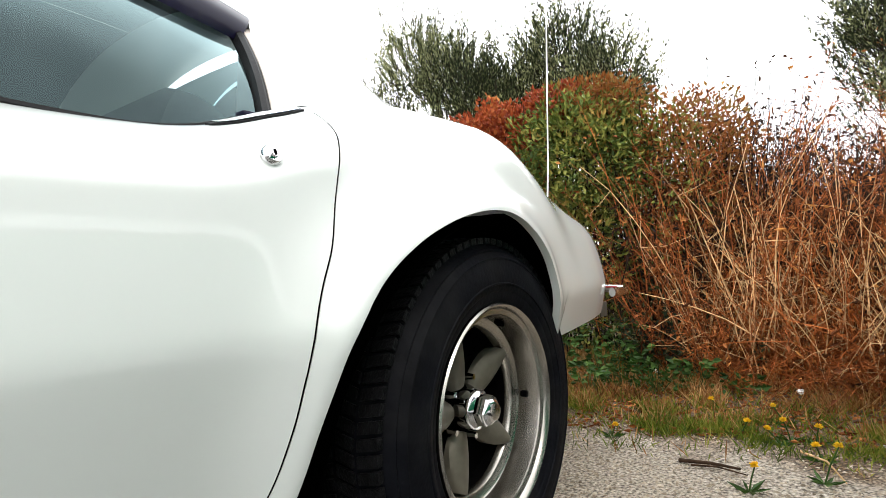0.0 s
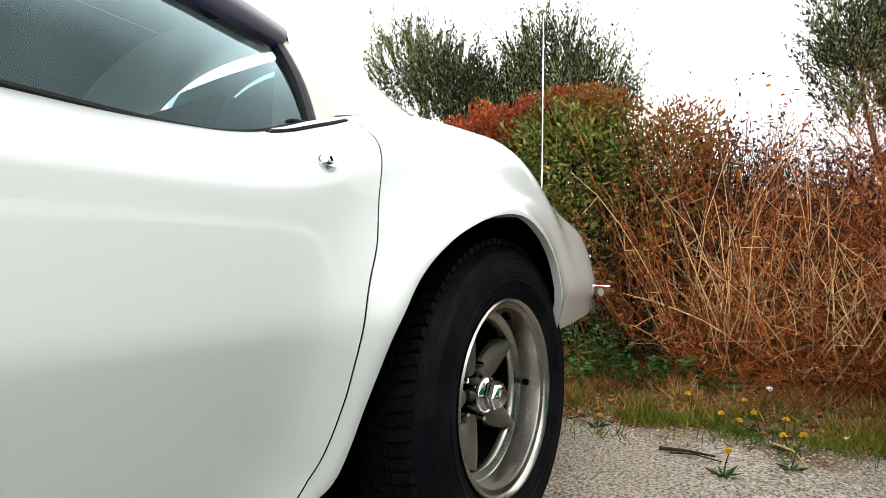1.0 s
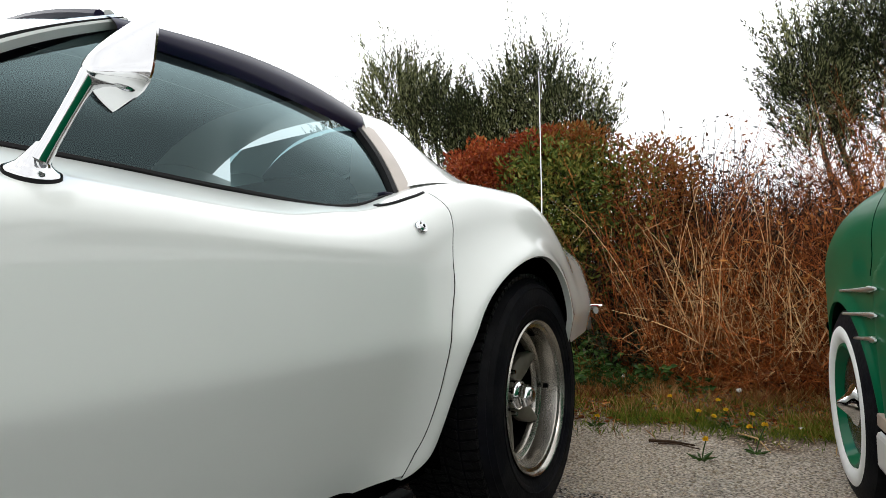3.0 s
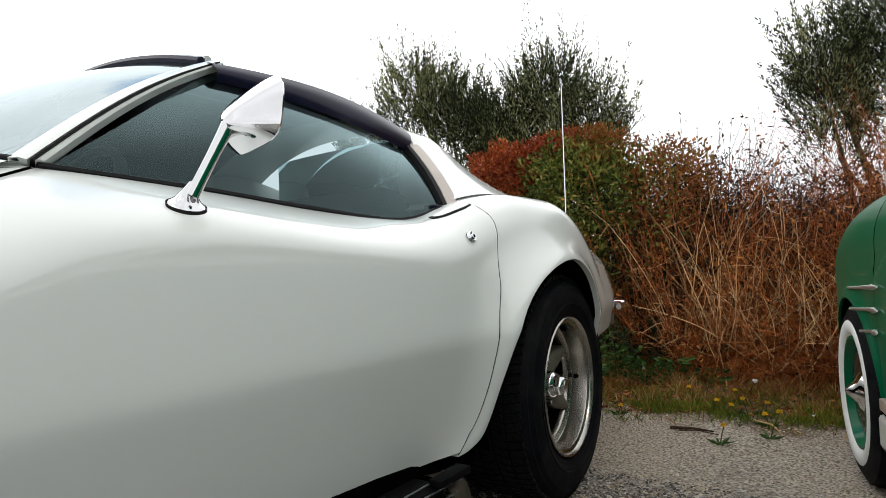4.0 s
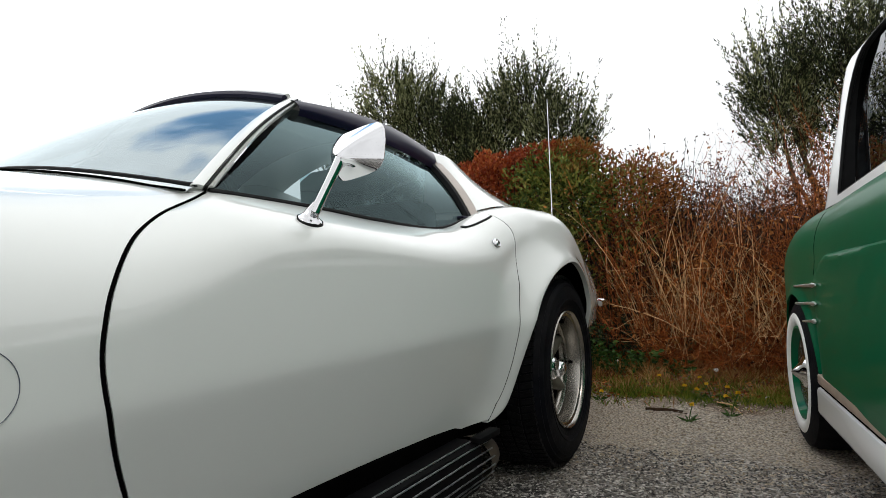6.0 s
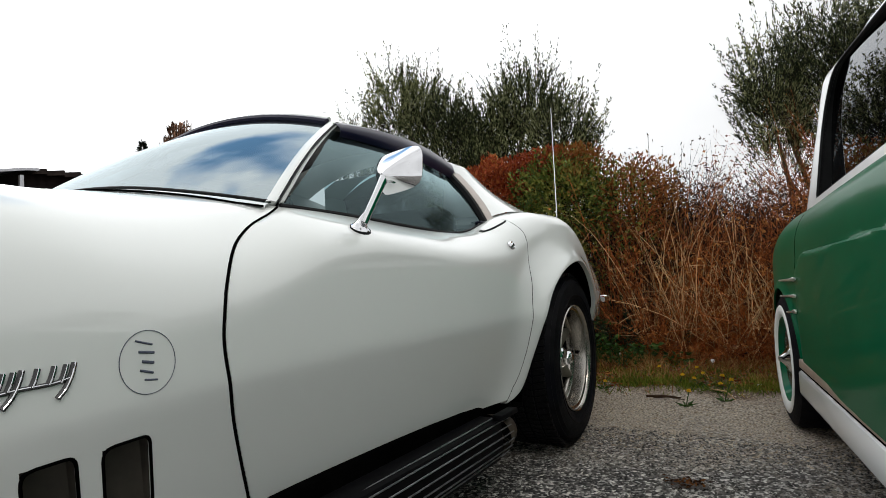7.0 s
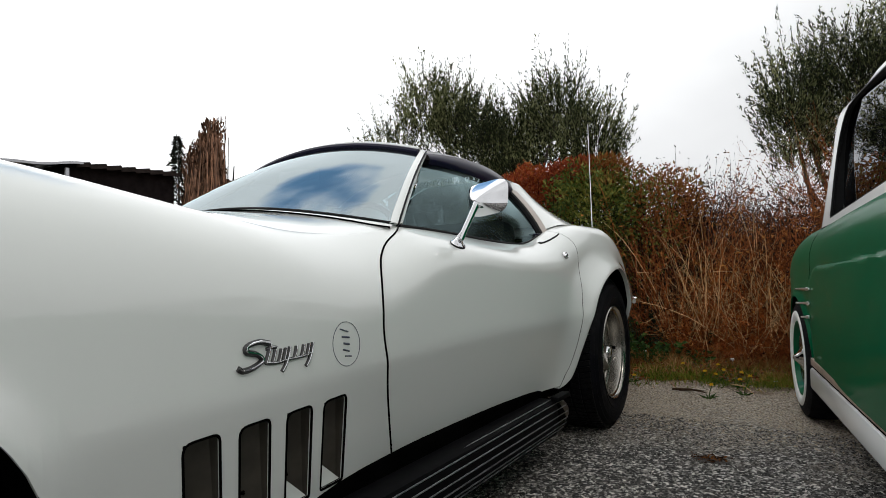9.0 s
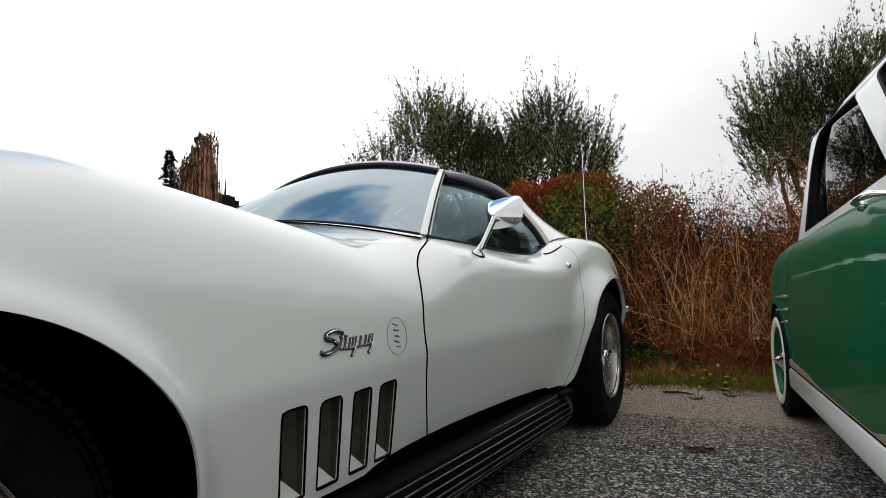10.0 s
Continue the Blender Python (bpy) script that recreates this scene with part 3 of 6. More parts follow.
for far in (0, 1):
    trims = (("screen_pillar", strip(lambda t: shield_point(0.992 - 0.004 * t, t), lambda t: Vector(shield_point(1.0, t)) + Vector((0.004, 0.009, 0)), 0, 0.02, 0.006), WHITE_PAINT),
             ("pillar_seal", strip(lambda t: Vector(shield_point(1.0, t)) + Vector((0.004, 0.012, 0)), lambda t: Vector(shield_point(1.0, t)) + Vector((0.005, 0.018, 0)), 0, 0.02, 0.006), RUBBER),
             ("pillar_trim", strip(lambda t: Vector(shield_point(1.0, t)) + Vector((0.005, 0.018, 0)), lambda t: Vector(shield_point(1.0, t)) + Vector((0.007, 0.029 - 0.004 * t, 0)), 0, 0.02, 0.005), WHITE_PAINT))
    for nm, bm, mt in trims:
        part(nm, mirrored(bm) if far else bm, mt, vette)
        if far:
            bm.free()


def roof_edge(u):
    return Vector((-0.365 + 0.022 * math.sin(math.pi * u), -0.95 + 0.67 * u, 1.158 + 0.022 * math.sin(math.pi * u * 0.9) - 0.045 * u ** 1.5))


def roof_point(u, v):
    s = 2 * v - 1
    e = roof_edge(u)
    half = e.x - XC
    mid = 1.246 + 0.02 * math.sin(math.pi * u) - 0.014 * u
    y = e.y - 0.012 * (1 - s * s) * (1 - u)
    return XC + s * half, y, e.z + (mid - e.z) * (1 - abs(s) ** 2.3)


bm = grid(lambda u, v: roof_point(u, 0.501 + 0.499 * v), 16, 16)
part("roof_panel", mirrored(bm), BLACK_PAINT, vette)
part("roof_panel", bm, BLACK_PAINT, vette, "glossy black removable roof panel")
part("roof_bar", grid(lambda u, v: Vector(roof_point(u, 0.455 + 0.09 * v)) + Vector((0, 0, 0.004)), 16, 6), WHITE_PAINT, vette)


def rail_point(u, v):
    g = Vector(side_glass_point(u, 1.0)) + Vector((0.024, 0.004, -0.022))
    e = roof_edge(u)
    m = g.lerp(e, v)
    m.x += 0.012 * math.sin(math.pi * v)
    return m


bm = grid(rail_point, 20, 6)
part("roof_rail", mirrored(bm), BLACK_PAINT, vette)
part("roof_rail", bm, BLACK_PAINT, vette, "black roof side rail over the window")


# rear roof hoop, sail panels and rear glass
def ridge(u):
    y = -0.285 + 0.80 * u
    return Vector((-0.362 - 0.07 * u ** 0.8, y, curve((0, 1.118), (0.12, 1.128), (0.3, 1.10), (0.55, 1.035), (0.8, 0.955), (1, 0.885))(u)))


def sail_foot(u):
    y = -0.335 + 0.88 * u
    return Vector((crest_x(y) - 0.02 - 0.09 * u ** 1.2, y, crest_z(y) + 0.002 + 0.004 * (1 - u)))


def sail_point(u, v):
    p = sail_foot(u).lerp(ridge(u), v)
    # hollow at the foot, rounded at the ridge
    p.x -= 0.022 * math.sin(math.pi * v) * (1 - u)
    return p


def sail_inner(u, v):
    a = ridge(u)
    return a + Vector((-0.012 - 0.05 * v, 0.0, 0.006 * math.sin(math.pi * min(v * 2, 1)) - (a.z - 0.82) * v ** 2))


bm = grid(sail_point, 26, 12)
grid(lambda u, v: sail_inner(u, 1 - v), 26, 6, bm)
bmesh.ops.recalc_face_normals(bm, faces=bm.faces[:])
part("sail_panel", mirrored(bm), WHITE_PAINT, vette)
part("sail_panel", bm, WHITE_PAINT, vette, "white sail panel sweeping down to the tail")


def hoop_point(u, v):
    s = 2 * v - 1
    e = ridge(u * 0.28)
    half = e.x - XC
    return XC + s * half, e.y, e.z + (1.250 - 0.03 * u - e.z) * (1 - abs(s) ** 2.3)


part("roof_hoop", grid(hoop_point, 8, 30), WHITE_PAINT, vette)
part("rear_glass", facing(grid(lambda u, v: (XC + (2 * u - 1) * 0.38, -0.07 + 0.02 * (2 * u - 1) ** 2, 0.86 + 0.32 * v), 10, 4), (0, 1, 0)), SIDE_GLASS, vette)


def pillar_line(w):
    return lambda t: Vector(side_glass_point(1.0, t)) + Vector((0.012 + 0.008 * w, 0.004 + 0.052 * w, 0.004 + 0.004 * t))


part("window_seal", strip(pillar_line(0.0), pillar_line(0.3), 0, 0.02, 0.0, way=(1, 0, 0.4)), RUBBER, vette)
part("rear_pillar_trim", strip(pillar_line(0.3), pillar_line(1.15), 0, 0.02, 0.002, way=(1, 0, 0.4)), TAN, vette, "tan-grey pillar trim behind the side window")
part("pillar_base_trim", box(-0.215, -0.175, -0.425, -0.32, 0.868, 0.8765, 0.003), BLACK_PAINT, vette)

# handle flap, lock, mirror, aerial
def skin_z(x, y):
    """The height at which the rolled-over body side passes x."""
    a, b = crest_z(y) - 0.12, crest_z(y)
    for _ in range(24):
        m = (a + b) / 2
        if side_x(y, m) > x:
            a = m
        else:
            b = m
    return a


def flap(u, v):
    y = -0.510 + 0.145 * u
    wid = 0.027 * math.sin(math.pi * min(max(u, 0.04), 0.96)) ** 0.35
    x = -0.132 + 0.022 * u + wid * (v - 0.5)
    return x, y, skin_z(x, y) + 0.003
part("door_handle", thicken(grid(flap, 16, 6), (0, 0, -0.01)), RUBBER, vette, "flush press-flap handle in a dark surround")
part("handle_flap", grid(lambda u, v: Vector(flap(0.05 + 0.90 * u, 0.10 + 0.80 * v)) + Vector((0, 0, 0.0025)), 10, 4), WHITE_PAINT, vette)
LOCK_Y, LOCK_Z = -0.475, 0.779
lock = part("door_lock", lathe([(0.0, 0.008), (0.006, 0.008), (0.007, 0.005), (0.0125, 0.006), (0.015, 0.003), (0.0155, -0.004)], 28), CHROME, vette, "round chrome lock")
lock.matrix_basis = pose(side_x(LOCK_Y, LOCK_Z) + 0.004, LOCK_Y, LOCK_Z, 0, -24, 0)
part("keyhole", box(0.0075, 0.0095, -0.0012, 0.0012, -0.004, 0.004), DARK, lock)

bm = bmesh.new()
# round foot, waisted stalk
foot = Vector((-0.106, -1.172, skin_z(-0.106, -1.172) + 0.003))
joint = Vector((-0.062, -1.126, 0.940))
FOOT_SLOPE = (skin_z(-0.096, -1.172) - skin_z(-0.116, -1.172)) / 0.02
FOOT_RINGS = [(1.0, -0.010, 0), (1.0, 0.0, 0), (0.94, 0.0035, 0), (0.80, 0.006, 0), (0.62, 0.008, 0.1), (0.46, 0.010, 0.4), (0.37, 0.006, 1.0)]


def foot_ring(u, v):
    a = 2 * math.pi * u
    r, h, go = FOOT_RINGS[round(v * 6)]
    dx, dy = 0.016 * r * math.cos(a), 0.031 * r * math.sin(a)
    return foot + Vector((dx, dy, h + FOOT_SLOPE * dx * (1 - go))) + (joint - foot) * 0.24 * go
grid(foot_ring, 28, 6, bm, close_u=True)
tube([foot.lerp(joint, 0.12), foot.lerp(joint, 0.3), foot.lerp(joint, 0.6), foot.lerp(joint, 0.85), joint], [0.0120, 0.0104, 0.0100, 0.0108, 0.0120], 14, bm)
gasket = grid(lambda u, v: foot + Vector((0.0172 * math.cos(2 * math.pi * u), 0.0325 * math.sin(2 * math.pi * u), FOOT_SLOPE * 0.0172 * math.cos(2 * math.pi * u) - 0.008 + 0.0095 * v)), 28, 1, close_u=True)
mirror = part("door_mirror", bm, CHROME, vette, "chrome bullet mirror on a tall stalk")


part("gasket", gasket, RUBBER, mirror, "black rubber pad")


def mirror_head(u, v):
    """A faceted shell: four flat sides that widen from a blunt point at the joint to a rounded oblong rim."""
    a = 2 * math.pi * u
    c, s = math.cos(a), math.sin(a)
    k = (abs(c) ** 4 + abs(s) ** 4) ** (-1 / 4)
    swell = 0.03 + 0.97 * v ** 0.62
    x = 0.074 * k * c * swell * (1 + 0.08 * s) - 0.017 * (1 - v)
    z = 0.053 * k * s * swell - 0.013 * (1 - v)
    return x, -0.030 + 0.046 * v, z


bm = grid(mirror_head, 48, 14, close_u=True)
# turned-in rim and the glass
head = part("mirror_head", bm, CHROME, mirror, "faceted chrome mirror shell")
rim = bmesh.new()
grid(lambda u, v: Vector(mirror_head(u, 1.0)) + Vector((-mirror_head(u, 1.0)[0] * 0.08 * v, 0.004 * math.sin(math.pi * v), -mirror_head(u, 1.0)[2] * 0.08 * v)), 32, 3, rim, close_u=True)
mg = bmesh.new()
mg.faces.new([mg.verts.new(Vector(mirror_head(k / 32, 1.0)) * 0.93 + Vector((0, 0.0015, 0))) for k in range(32)])
head_pose = Matrix.Translation((-0.045, -1.106, 0.958)) @ Euler((radians(-6), radians(-6), radians(-5))).to_matrix().to_4x4()
head.matrix_basis = head_pose
for nm, b in (("mirror_rim", rim), ("mirror_glass", mg)):
    part(nm, b, CHROME, mirror).matrix_basis = head_pose

aerial = empty("car_aerial", Matrix.Identity(4), "thin steel whip aerial on the white rear deck", "aerial")
part("mast", tube([(-0.435, 1.025, 0.70), (-0.455, 1.10, 1.0), (-0.51, 1.255, 1.70)], [0.0035, 0.003, 0.002], 6), CHROME, aerial)
part("aerial_base", lathe([(0.0, 0.05), (0.010, 0.045), (0.016, 0.0), (0.018, -0.03)], 16), CHROME, aerial).matrix_basis = pose(-0.435, 1.025, 0.70, 0, -90, 0)

# rear bumper corner
def bumper_point(u, v):
    a = u * math.pi * 0.5
    path = curve((0, 0.96), (0.35, 1.10), (0.6, 1.165), (1.0, 1.18))
    px = curve((0, -0.165), (0.35, -0.17), (0.6, -0.24), (1.0, -0.62))
    b = 2 * math.pi * v
    return Vector((px(u) + 0.012 * math.cos(b) * (1 - u), path(u) + 0.012 * math.cos(b) * u, 0.502 + 0.015 * math.sin(b)))
for far in (0, 1):
    bm = bmesh.new()
    rings = [[bm.verts.new(bumper_point(i / 20, k / 10)) for k in range(10)] for i in range(21)]
    for a, b in zip(rings, rings[1:]):
        for k in range(10):
            bm.faces.new((a[k], a[(k + 1) % 10], b[(k + 1) % 10], b[k]))
    bm.faces.new(rings[0][::-1])
    bm.faces.new(rings[-1])
    part("rear_bumper", mirrored(bm) if far else bm, CHROME, vette, "" if far else "slim chrome bumper blade")
    if far:
        bm.free()
bm = box(-0.232, -0.225, 0.93, 0.985, 0.44, 0.49, 0.004)
part("side_marker", bm, VENT_GREY, vette).matrix_basis = pose(0.03, 0.0, -0.02)

# side pipe with ribbed cover under the sill
pipe = part("side_pipe", box(-0.115, -0.005, -2.28, -0.66, 0.130, 0.262, 0.03), PIPE_BLACK, vette, "dark ribbed side exhaust cover")
for k in range(8):
    a = radians(62 - 17 * k)
    x, z = -0.062 + 0.074 * math.cos(a), 0.200 + 0.070 * math.sin(a)
    part("pipe_rib", tube([(x, -2.2, z - 0.012), (x, -0.64, z)], 0.0021, 6), PIPE_EDGE, pipe)
part("pipe_end", grid(lambda u, v: (-0.062 + (0.072 - 0.02 * v) * math.cos(2 * math.pi * u), -0.655 + 0.085 * v, 0.195 + (0.064 - 0.015 * v) * math.sin(2 * math.pi * u)), 20, 3), GOLD_TIP, pipe, "heat-stained pipe end")
part("pipe_bracket", box(-0.03, 0.004, -0.70, -0.585, 0.255, 0.272, 0.004), PIPE_BLACK, pipe)
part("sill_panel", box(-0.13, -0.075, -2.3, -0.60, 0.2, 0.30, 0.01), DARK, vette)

# cabin
for x in (-0.53, -1.21):
    seat = bmesh.new()
    box(x - 0.24, x + 0.24, -1.15, -0.62, 0.3, 0.5, 0.05, seat)
    b2 = box(-0.24, 0.24, -0.07, 0.07, -0.05, 0.52, 0.05)
    bmesh.ops.transform(b2, matrix=pose(x, -0.6, 0.45, -22, 0, 0), verts=b2.verts[:])
    join(seat, b2)
    part("seat", seat, INTERIOR, vette)
part("dashboard", box(2 * XC + 0.24, -0.24, -1.5, -1.28, 0.6, 0.87, 0.04), INTERIOR, vette)
part("cabin_floor", box(2 * XC + 0.15, -0.15, -1.5, -0.1, 0.24, 0.29), INTERIOR, vette)
part("cabin_back", box(2 * XC + 0.2, -0.2, -0.36, -0.33, 0.28, 0.86), INTERIOR, vette)
part("door_lining", box(-0.19, -0.16, -1.4, -0.45, 0.3, 0.82, 0.01), INTERIOR, vette)
part("door_lining", box(2 * XC + 0.16, 2 * XC + 0.19, -1.4, -0.45, 0.3, 0.82, 0.01), INTERIOR, vette)
ring = [(0.19 * math.cos(a), 0.0, 0.19 * math.sin(a)) for a in (2 * math.pi * k / 28 for k in range(29))]
part("steering_wheel", tube(ring, 0.011, 8), INTERIOR, vette).matrix_basis = pose(-0.53, -1.18, 0.80, -24, 0, 0)
part("cabin_mirror", box(-0.97, -0.77, -1.10, -1.07, 1.09, 1.14, 0.01), INTERIOR, vette)


# badge on the fender: plain slanted strokes, and an outlined disc
badge = empty("fender_badge", Matrix.Identity(4), "dark-edged chrome script-like strokes on the white fender", "badge")
BADGE_DARK = material("badge_edge", (0.02, 0.02, 0.02), 0.4, noise_scale=50, vary=0.2)


def stroke(pts, r):
    ts = list(range(len(pts)))
    fy, fz = curve(*[(t, p[0]) for t, p in zip(ts, pts)]), curve(*[(t, p[1]) for t, p in zip(ts, pts)])
    n = 6 * (len(pts) - 1)
    line = [(fy(len(ts[:-1]) * k / n), fz(len(ts[:-1]) * k / n)) for k in range(n + 1)]
    edge = part("stroke", tube([(side_x(y, z) + 0.002, y, z) for y, z in line], r * 1.75, 6), BADGE_DARK, badge)
    part("bright_face", tube([(side_x(y, z) + 0.002 + r * 1.25, y + 0.0006, z + 0.0010) for y, z in line], r * 0.62, 6), CHROME, edge)


stroke([(-2.040, 0.593), (-2.030, 0.587), (-2.008, 0.590), (-1.988, 0.600), (-2.000, 0.611), (-2.022, 0.618), (-2.018, 0.627), (-1.994, 0.631), (-1.970, 0.626)], 0.0030)
stroke([(-1.982, 0.592), (-1.975, 0.606), (-1.968, 0.624)], 0.0023)
stroke([(-1.978, 0.616), (-1.966, 0.618), (-1.955, 0.617)], 0.0018)
for y in (-1.965, -1.950, -1.939, -1.913, -1.894, -1.880):
    stroke([(y - 0.002, 0.591), (y + 0.003, 0.601), (y + 0.007, 0.613)], 0.0021)
for y in (-1.932, -1.872):
    stroke([(y - 0.014, 0.573), (y - 0.004, 0.584), (y + 0.004, 0.599), (y + 0.009, 0.614)], 0.0021)
stroke([(-1.982, 0.593), (-1.955, 0.590), (-1.925, 0.592), (-1.895, 0.592), (-1.868, 0.596)], 0.0016)
disc = bmesh.new()
def disc_ring(r, n=40):
    return [(-1.760 + r * 0.98 * math.cos(2 * math.pi * k / n), 0.598 + r * math.sin(2 * math.pi * k / n)) for k in range(n + 1)]
tube([(side_x(y, z) + 0.0006, y, z) for y, z in disc_ring(0.045)], 0.0006, 4, disc)
for y0, z0, y1, z1, r in ((-1.778, 0.630, -1.752, 0.622, 0.0028), (-1.774, 0.614, -1.750, 0.610, 0.0034), (-1.770, 0.600, -1.752, 0.596, 0.0042), (-1.774, 0.588, -1.754, 0.582, 0.0034), (-1.768, 0.574, -1.748, 0.571, 0.0026)):
    tube([(side_x(y0 + (y1 - y0) * k / 4, z0 + (z1 - z0) * k / 4) + 0.0002, y0 + (y1 - y0) * k / 4, z0 + (z1 - z0) * k / 4) for k in range(5)], r * 0.55, 6, disc)
tagged(mesh_object("fender_sticker", disc, material("sticker_ink", (0.05, 0.06, 0.09), 0.5)), "round thinly outlined sticker with dark marks on the fender", "sticker")


# ---- wheels ----
def vette_wheel():
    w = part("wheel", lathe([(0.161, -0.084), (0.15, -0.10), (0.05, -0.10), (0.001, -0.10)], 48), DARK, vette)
    tyre = lathe([(0.205, -0.245), (0.225, -0.262), (0.275, -0.272), (0.312, -0.262), (0.328, -0.245), (0.334, -0.2), (0.336, -0.13), (0.334, -0.065), (0.328, -0.03), (0.316, -0.010), (0.313, -0.004),
                  (0.309, -0.005), (0.300, 0.003), (0.298, 0.0062), (0.2955, 0.0062), (0.2945, 0.0045), (0.280, 0.0075), (0.262, 0.010), (0.250, 0.0092), (0.2485, 0.0112), (0.2465, 0.0112), (0.2455, 0.0088), (0.235, 0.007), (0.232, 0.004), (0.222, 0.003), (0.210, -0.006), (0.204, -0.012)], 96)
    part("tyre", tyre, TYRE, w, "wide black tyre with worn tread")
    tread = bmesh.new()
    n = 84
    for k in range(n):
        for x, wid, skew in ((-0.225, 0.042, 0.4), (-0.178, 0.036, -0.4), (-0.132, 0.036, 0.4), (-0.086, 0.036, -0.4), (-0.040, 0.042, 0.4)):
            own = bmesh.new()
            bmesh.ops.create_cube(own, size=1)
            for v in own.verts:
                v.co = Vector((x + v.co.x * wid, v.co.y * 0.0185 + v.co.x * skew * 0.02, 0.3335 - 3.0 * (abs(x + 0.132) ** 3) + v.co.z * 0.012))
            bmesh.ops.rotate(own, verts=own.verts[:], cent=(0, 0, 0), matrix=Matrix.Rotation(2 * math.pi * k / n, 3, "X"))
            join(tread, own)
    part("tread", tread, TREAD, w)
    rim = lathe([(0.200, -0.03), (0.2085, -0.012), (0.2095, 0.0), (0.2065, 0.004), (0.2015, 0.001), (0.198, -0.008), (0.188, -0.012), (0.1865, -0.016), (0.183, -0.062), (0.179, -0.066),
                 (0.165, -0.070), (0.161, -0.076), (0.160, -0.086)], 80)
    part("rim", rim, ALLOY, w, "deep-dish polished alloy rim")
    for k in range(5):
        pet = bmesh.new()
        def petal(u, v):
            r = 0.046 + 0.112 * u
            wid = 0.064 * math.sin(math.pi * (0.10 + 0.80 * u) ** 0.8) ** 0.62
            q = (v - 0.5) * 2
            return (-0.058 - 0.016 * abs(q) ** 3 - 0.022 * (1 - u) ** 2 - 0.006 * math.sin(math.pi * u), q * wid * 0.5, r)
        grid(petal, 12, 8, pet)
        thicken(pet, (-0.03, 0, 0))
        part("petal", pet, PETAL, w).matrix_basis = Matrix.Rotation(2 * math.pi * (k + 0.25) / 5, 4, "X")
        part("lug_nut", lathe([(0.0, 0.012), (0.006, 0.012), (0.008, 0.0), (0.008, -0.012)], 6), CHROME, w).matrix_basis = Matrix.Rotation(2 * math.pi * (k + 0.75) / 5, 4, "X") @ pose(-0.085, 0, 0.062)
    cap = part("hub_cap", lathe([(0.030, -0.046), (0.037, -0.05), (0.041, -0.056), (0.041, -0.066), (0.036, -0.10)], 36), CHROME, w, "chrome six-sided centre cap")
    part("hex_nut", lathe([(0.0, -0.016), (0.019, -0.016), (0.0265, -0.020), (0.0315, -0.030), (0.0325, -0.05), (0.033, -0.06)], 6), CHROME, cap)
    part("cap_disc", lathe([(0.0, -0.0125), (0.014, -0.0125), (0.0165, -0.0135), (0.0175, -0.0165)], 28), ALLOY, cap)
    part("rim_clip", box(-0.055, -0.04, -0.006, 0.006, 0.178, 0.184), DARK, w).matrix_basis = Matrix.Rotation(radians(-92), 4, "X")
    part("rim_clip", box(-0.055, -0.04, -0.009, 0.009, 0.178, 0.184), DARK, w).matrix_basis = Matrix.Rotation(radians(-28), 4, "X")
    return w


def wheel_at(w, m):
    """Copies a wheel with its parts to the pose m."""
    made = new("wheel", w.data)
    made.parent = w.parent
    made.matrix_basis = m
    for c in w.children:
        o = c.copy()
        scene.collection.objects.link(o)
        o.parent = made
        for g in c.children:
            piece = g.copy()
            scene.collection.objects.link(piece)
            piece.parent = o
    return made


first_wheel = vette_wheel()
first_wheel.matrix_basis = pose(-0.006, 0.004, 0.335, 0, 0, 3.0)
wheel_at(first_wheel, pose(-0.16, FRONT_AXLE, 0.335, 30, 0, 0))
wheel_at(first_wheel, pose(2 * XC, 0.0, 0.335, 0, 0, 180))
wheel_at(first_wheel, pose(2 * XC + 0.16, FRONT_AXLE, 0.335, 0, 0, 180))

# ---- the green and white coupe: x inwards from its side, y towards its tail, turned a little ----
GREEN = Matrix.Translation((0.705, 0.54, 0)) @ Matrix.Rotation(radians(9.5), 4, "Z")
coupe = empty("classic_coupe", GREEN, "green two-door coupe with white roof and whitewall tyres", "car")
GW = 0.80
g_top = curve((-2.95, 0.56), (-2.8, 0.70), (-2.5, 0.83), (-2.0, 0.91), (-1.4, 0.933), (-0.8, 0.904), (-0.3, 0.872), (-0.05, 0.862), (0.25, 0.828), (0.5, 0.78), (0.75, 0.70), (0.95, 0.6), (1.02, 0.5))
g_out = curve((-2.95, 0.30), (-2.8, 0.16), (-2.5, 0.06), (-2.0, 0.012), (-1.0, 0.0), (-0.3, 0.004), (0.0, -0.002), (0.3, 0.014), (0.55, 0.048), (0.8, 0.11), (0.95, 0.2), (1.02, 0.3))
g_crest = curve((-2.95, 0.42), (-2.5, 0.17), (-2.0, 0.115), (-1.0, 0.095), (-0.3, 0.10), (0.0, 0.11), (0.3, 0.12), (0.55, 0.15), (0.8, 0.23), (0.95, 0.33), (1.02, 0.4))
G_FRONT = -2.40


def g_low(y):
    for yc in (0.0, G_FRONT):
        d = 0.1 - (y - yc) ** 2
        if d > 0:
            return max(0.302, 0.245 + math.sqrt(d))
    return 0.302 if y < 0 else 0.30 + 0.1 * smooth(0.3, 1.02, y)


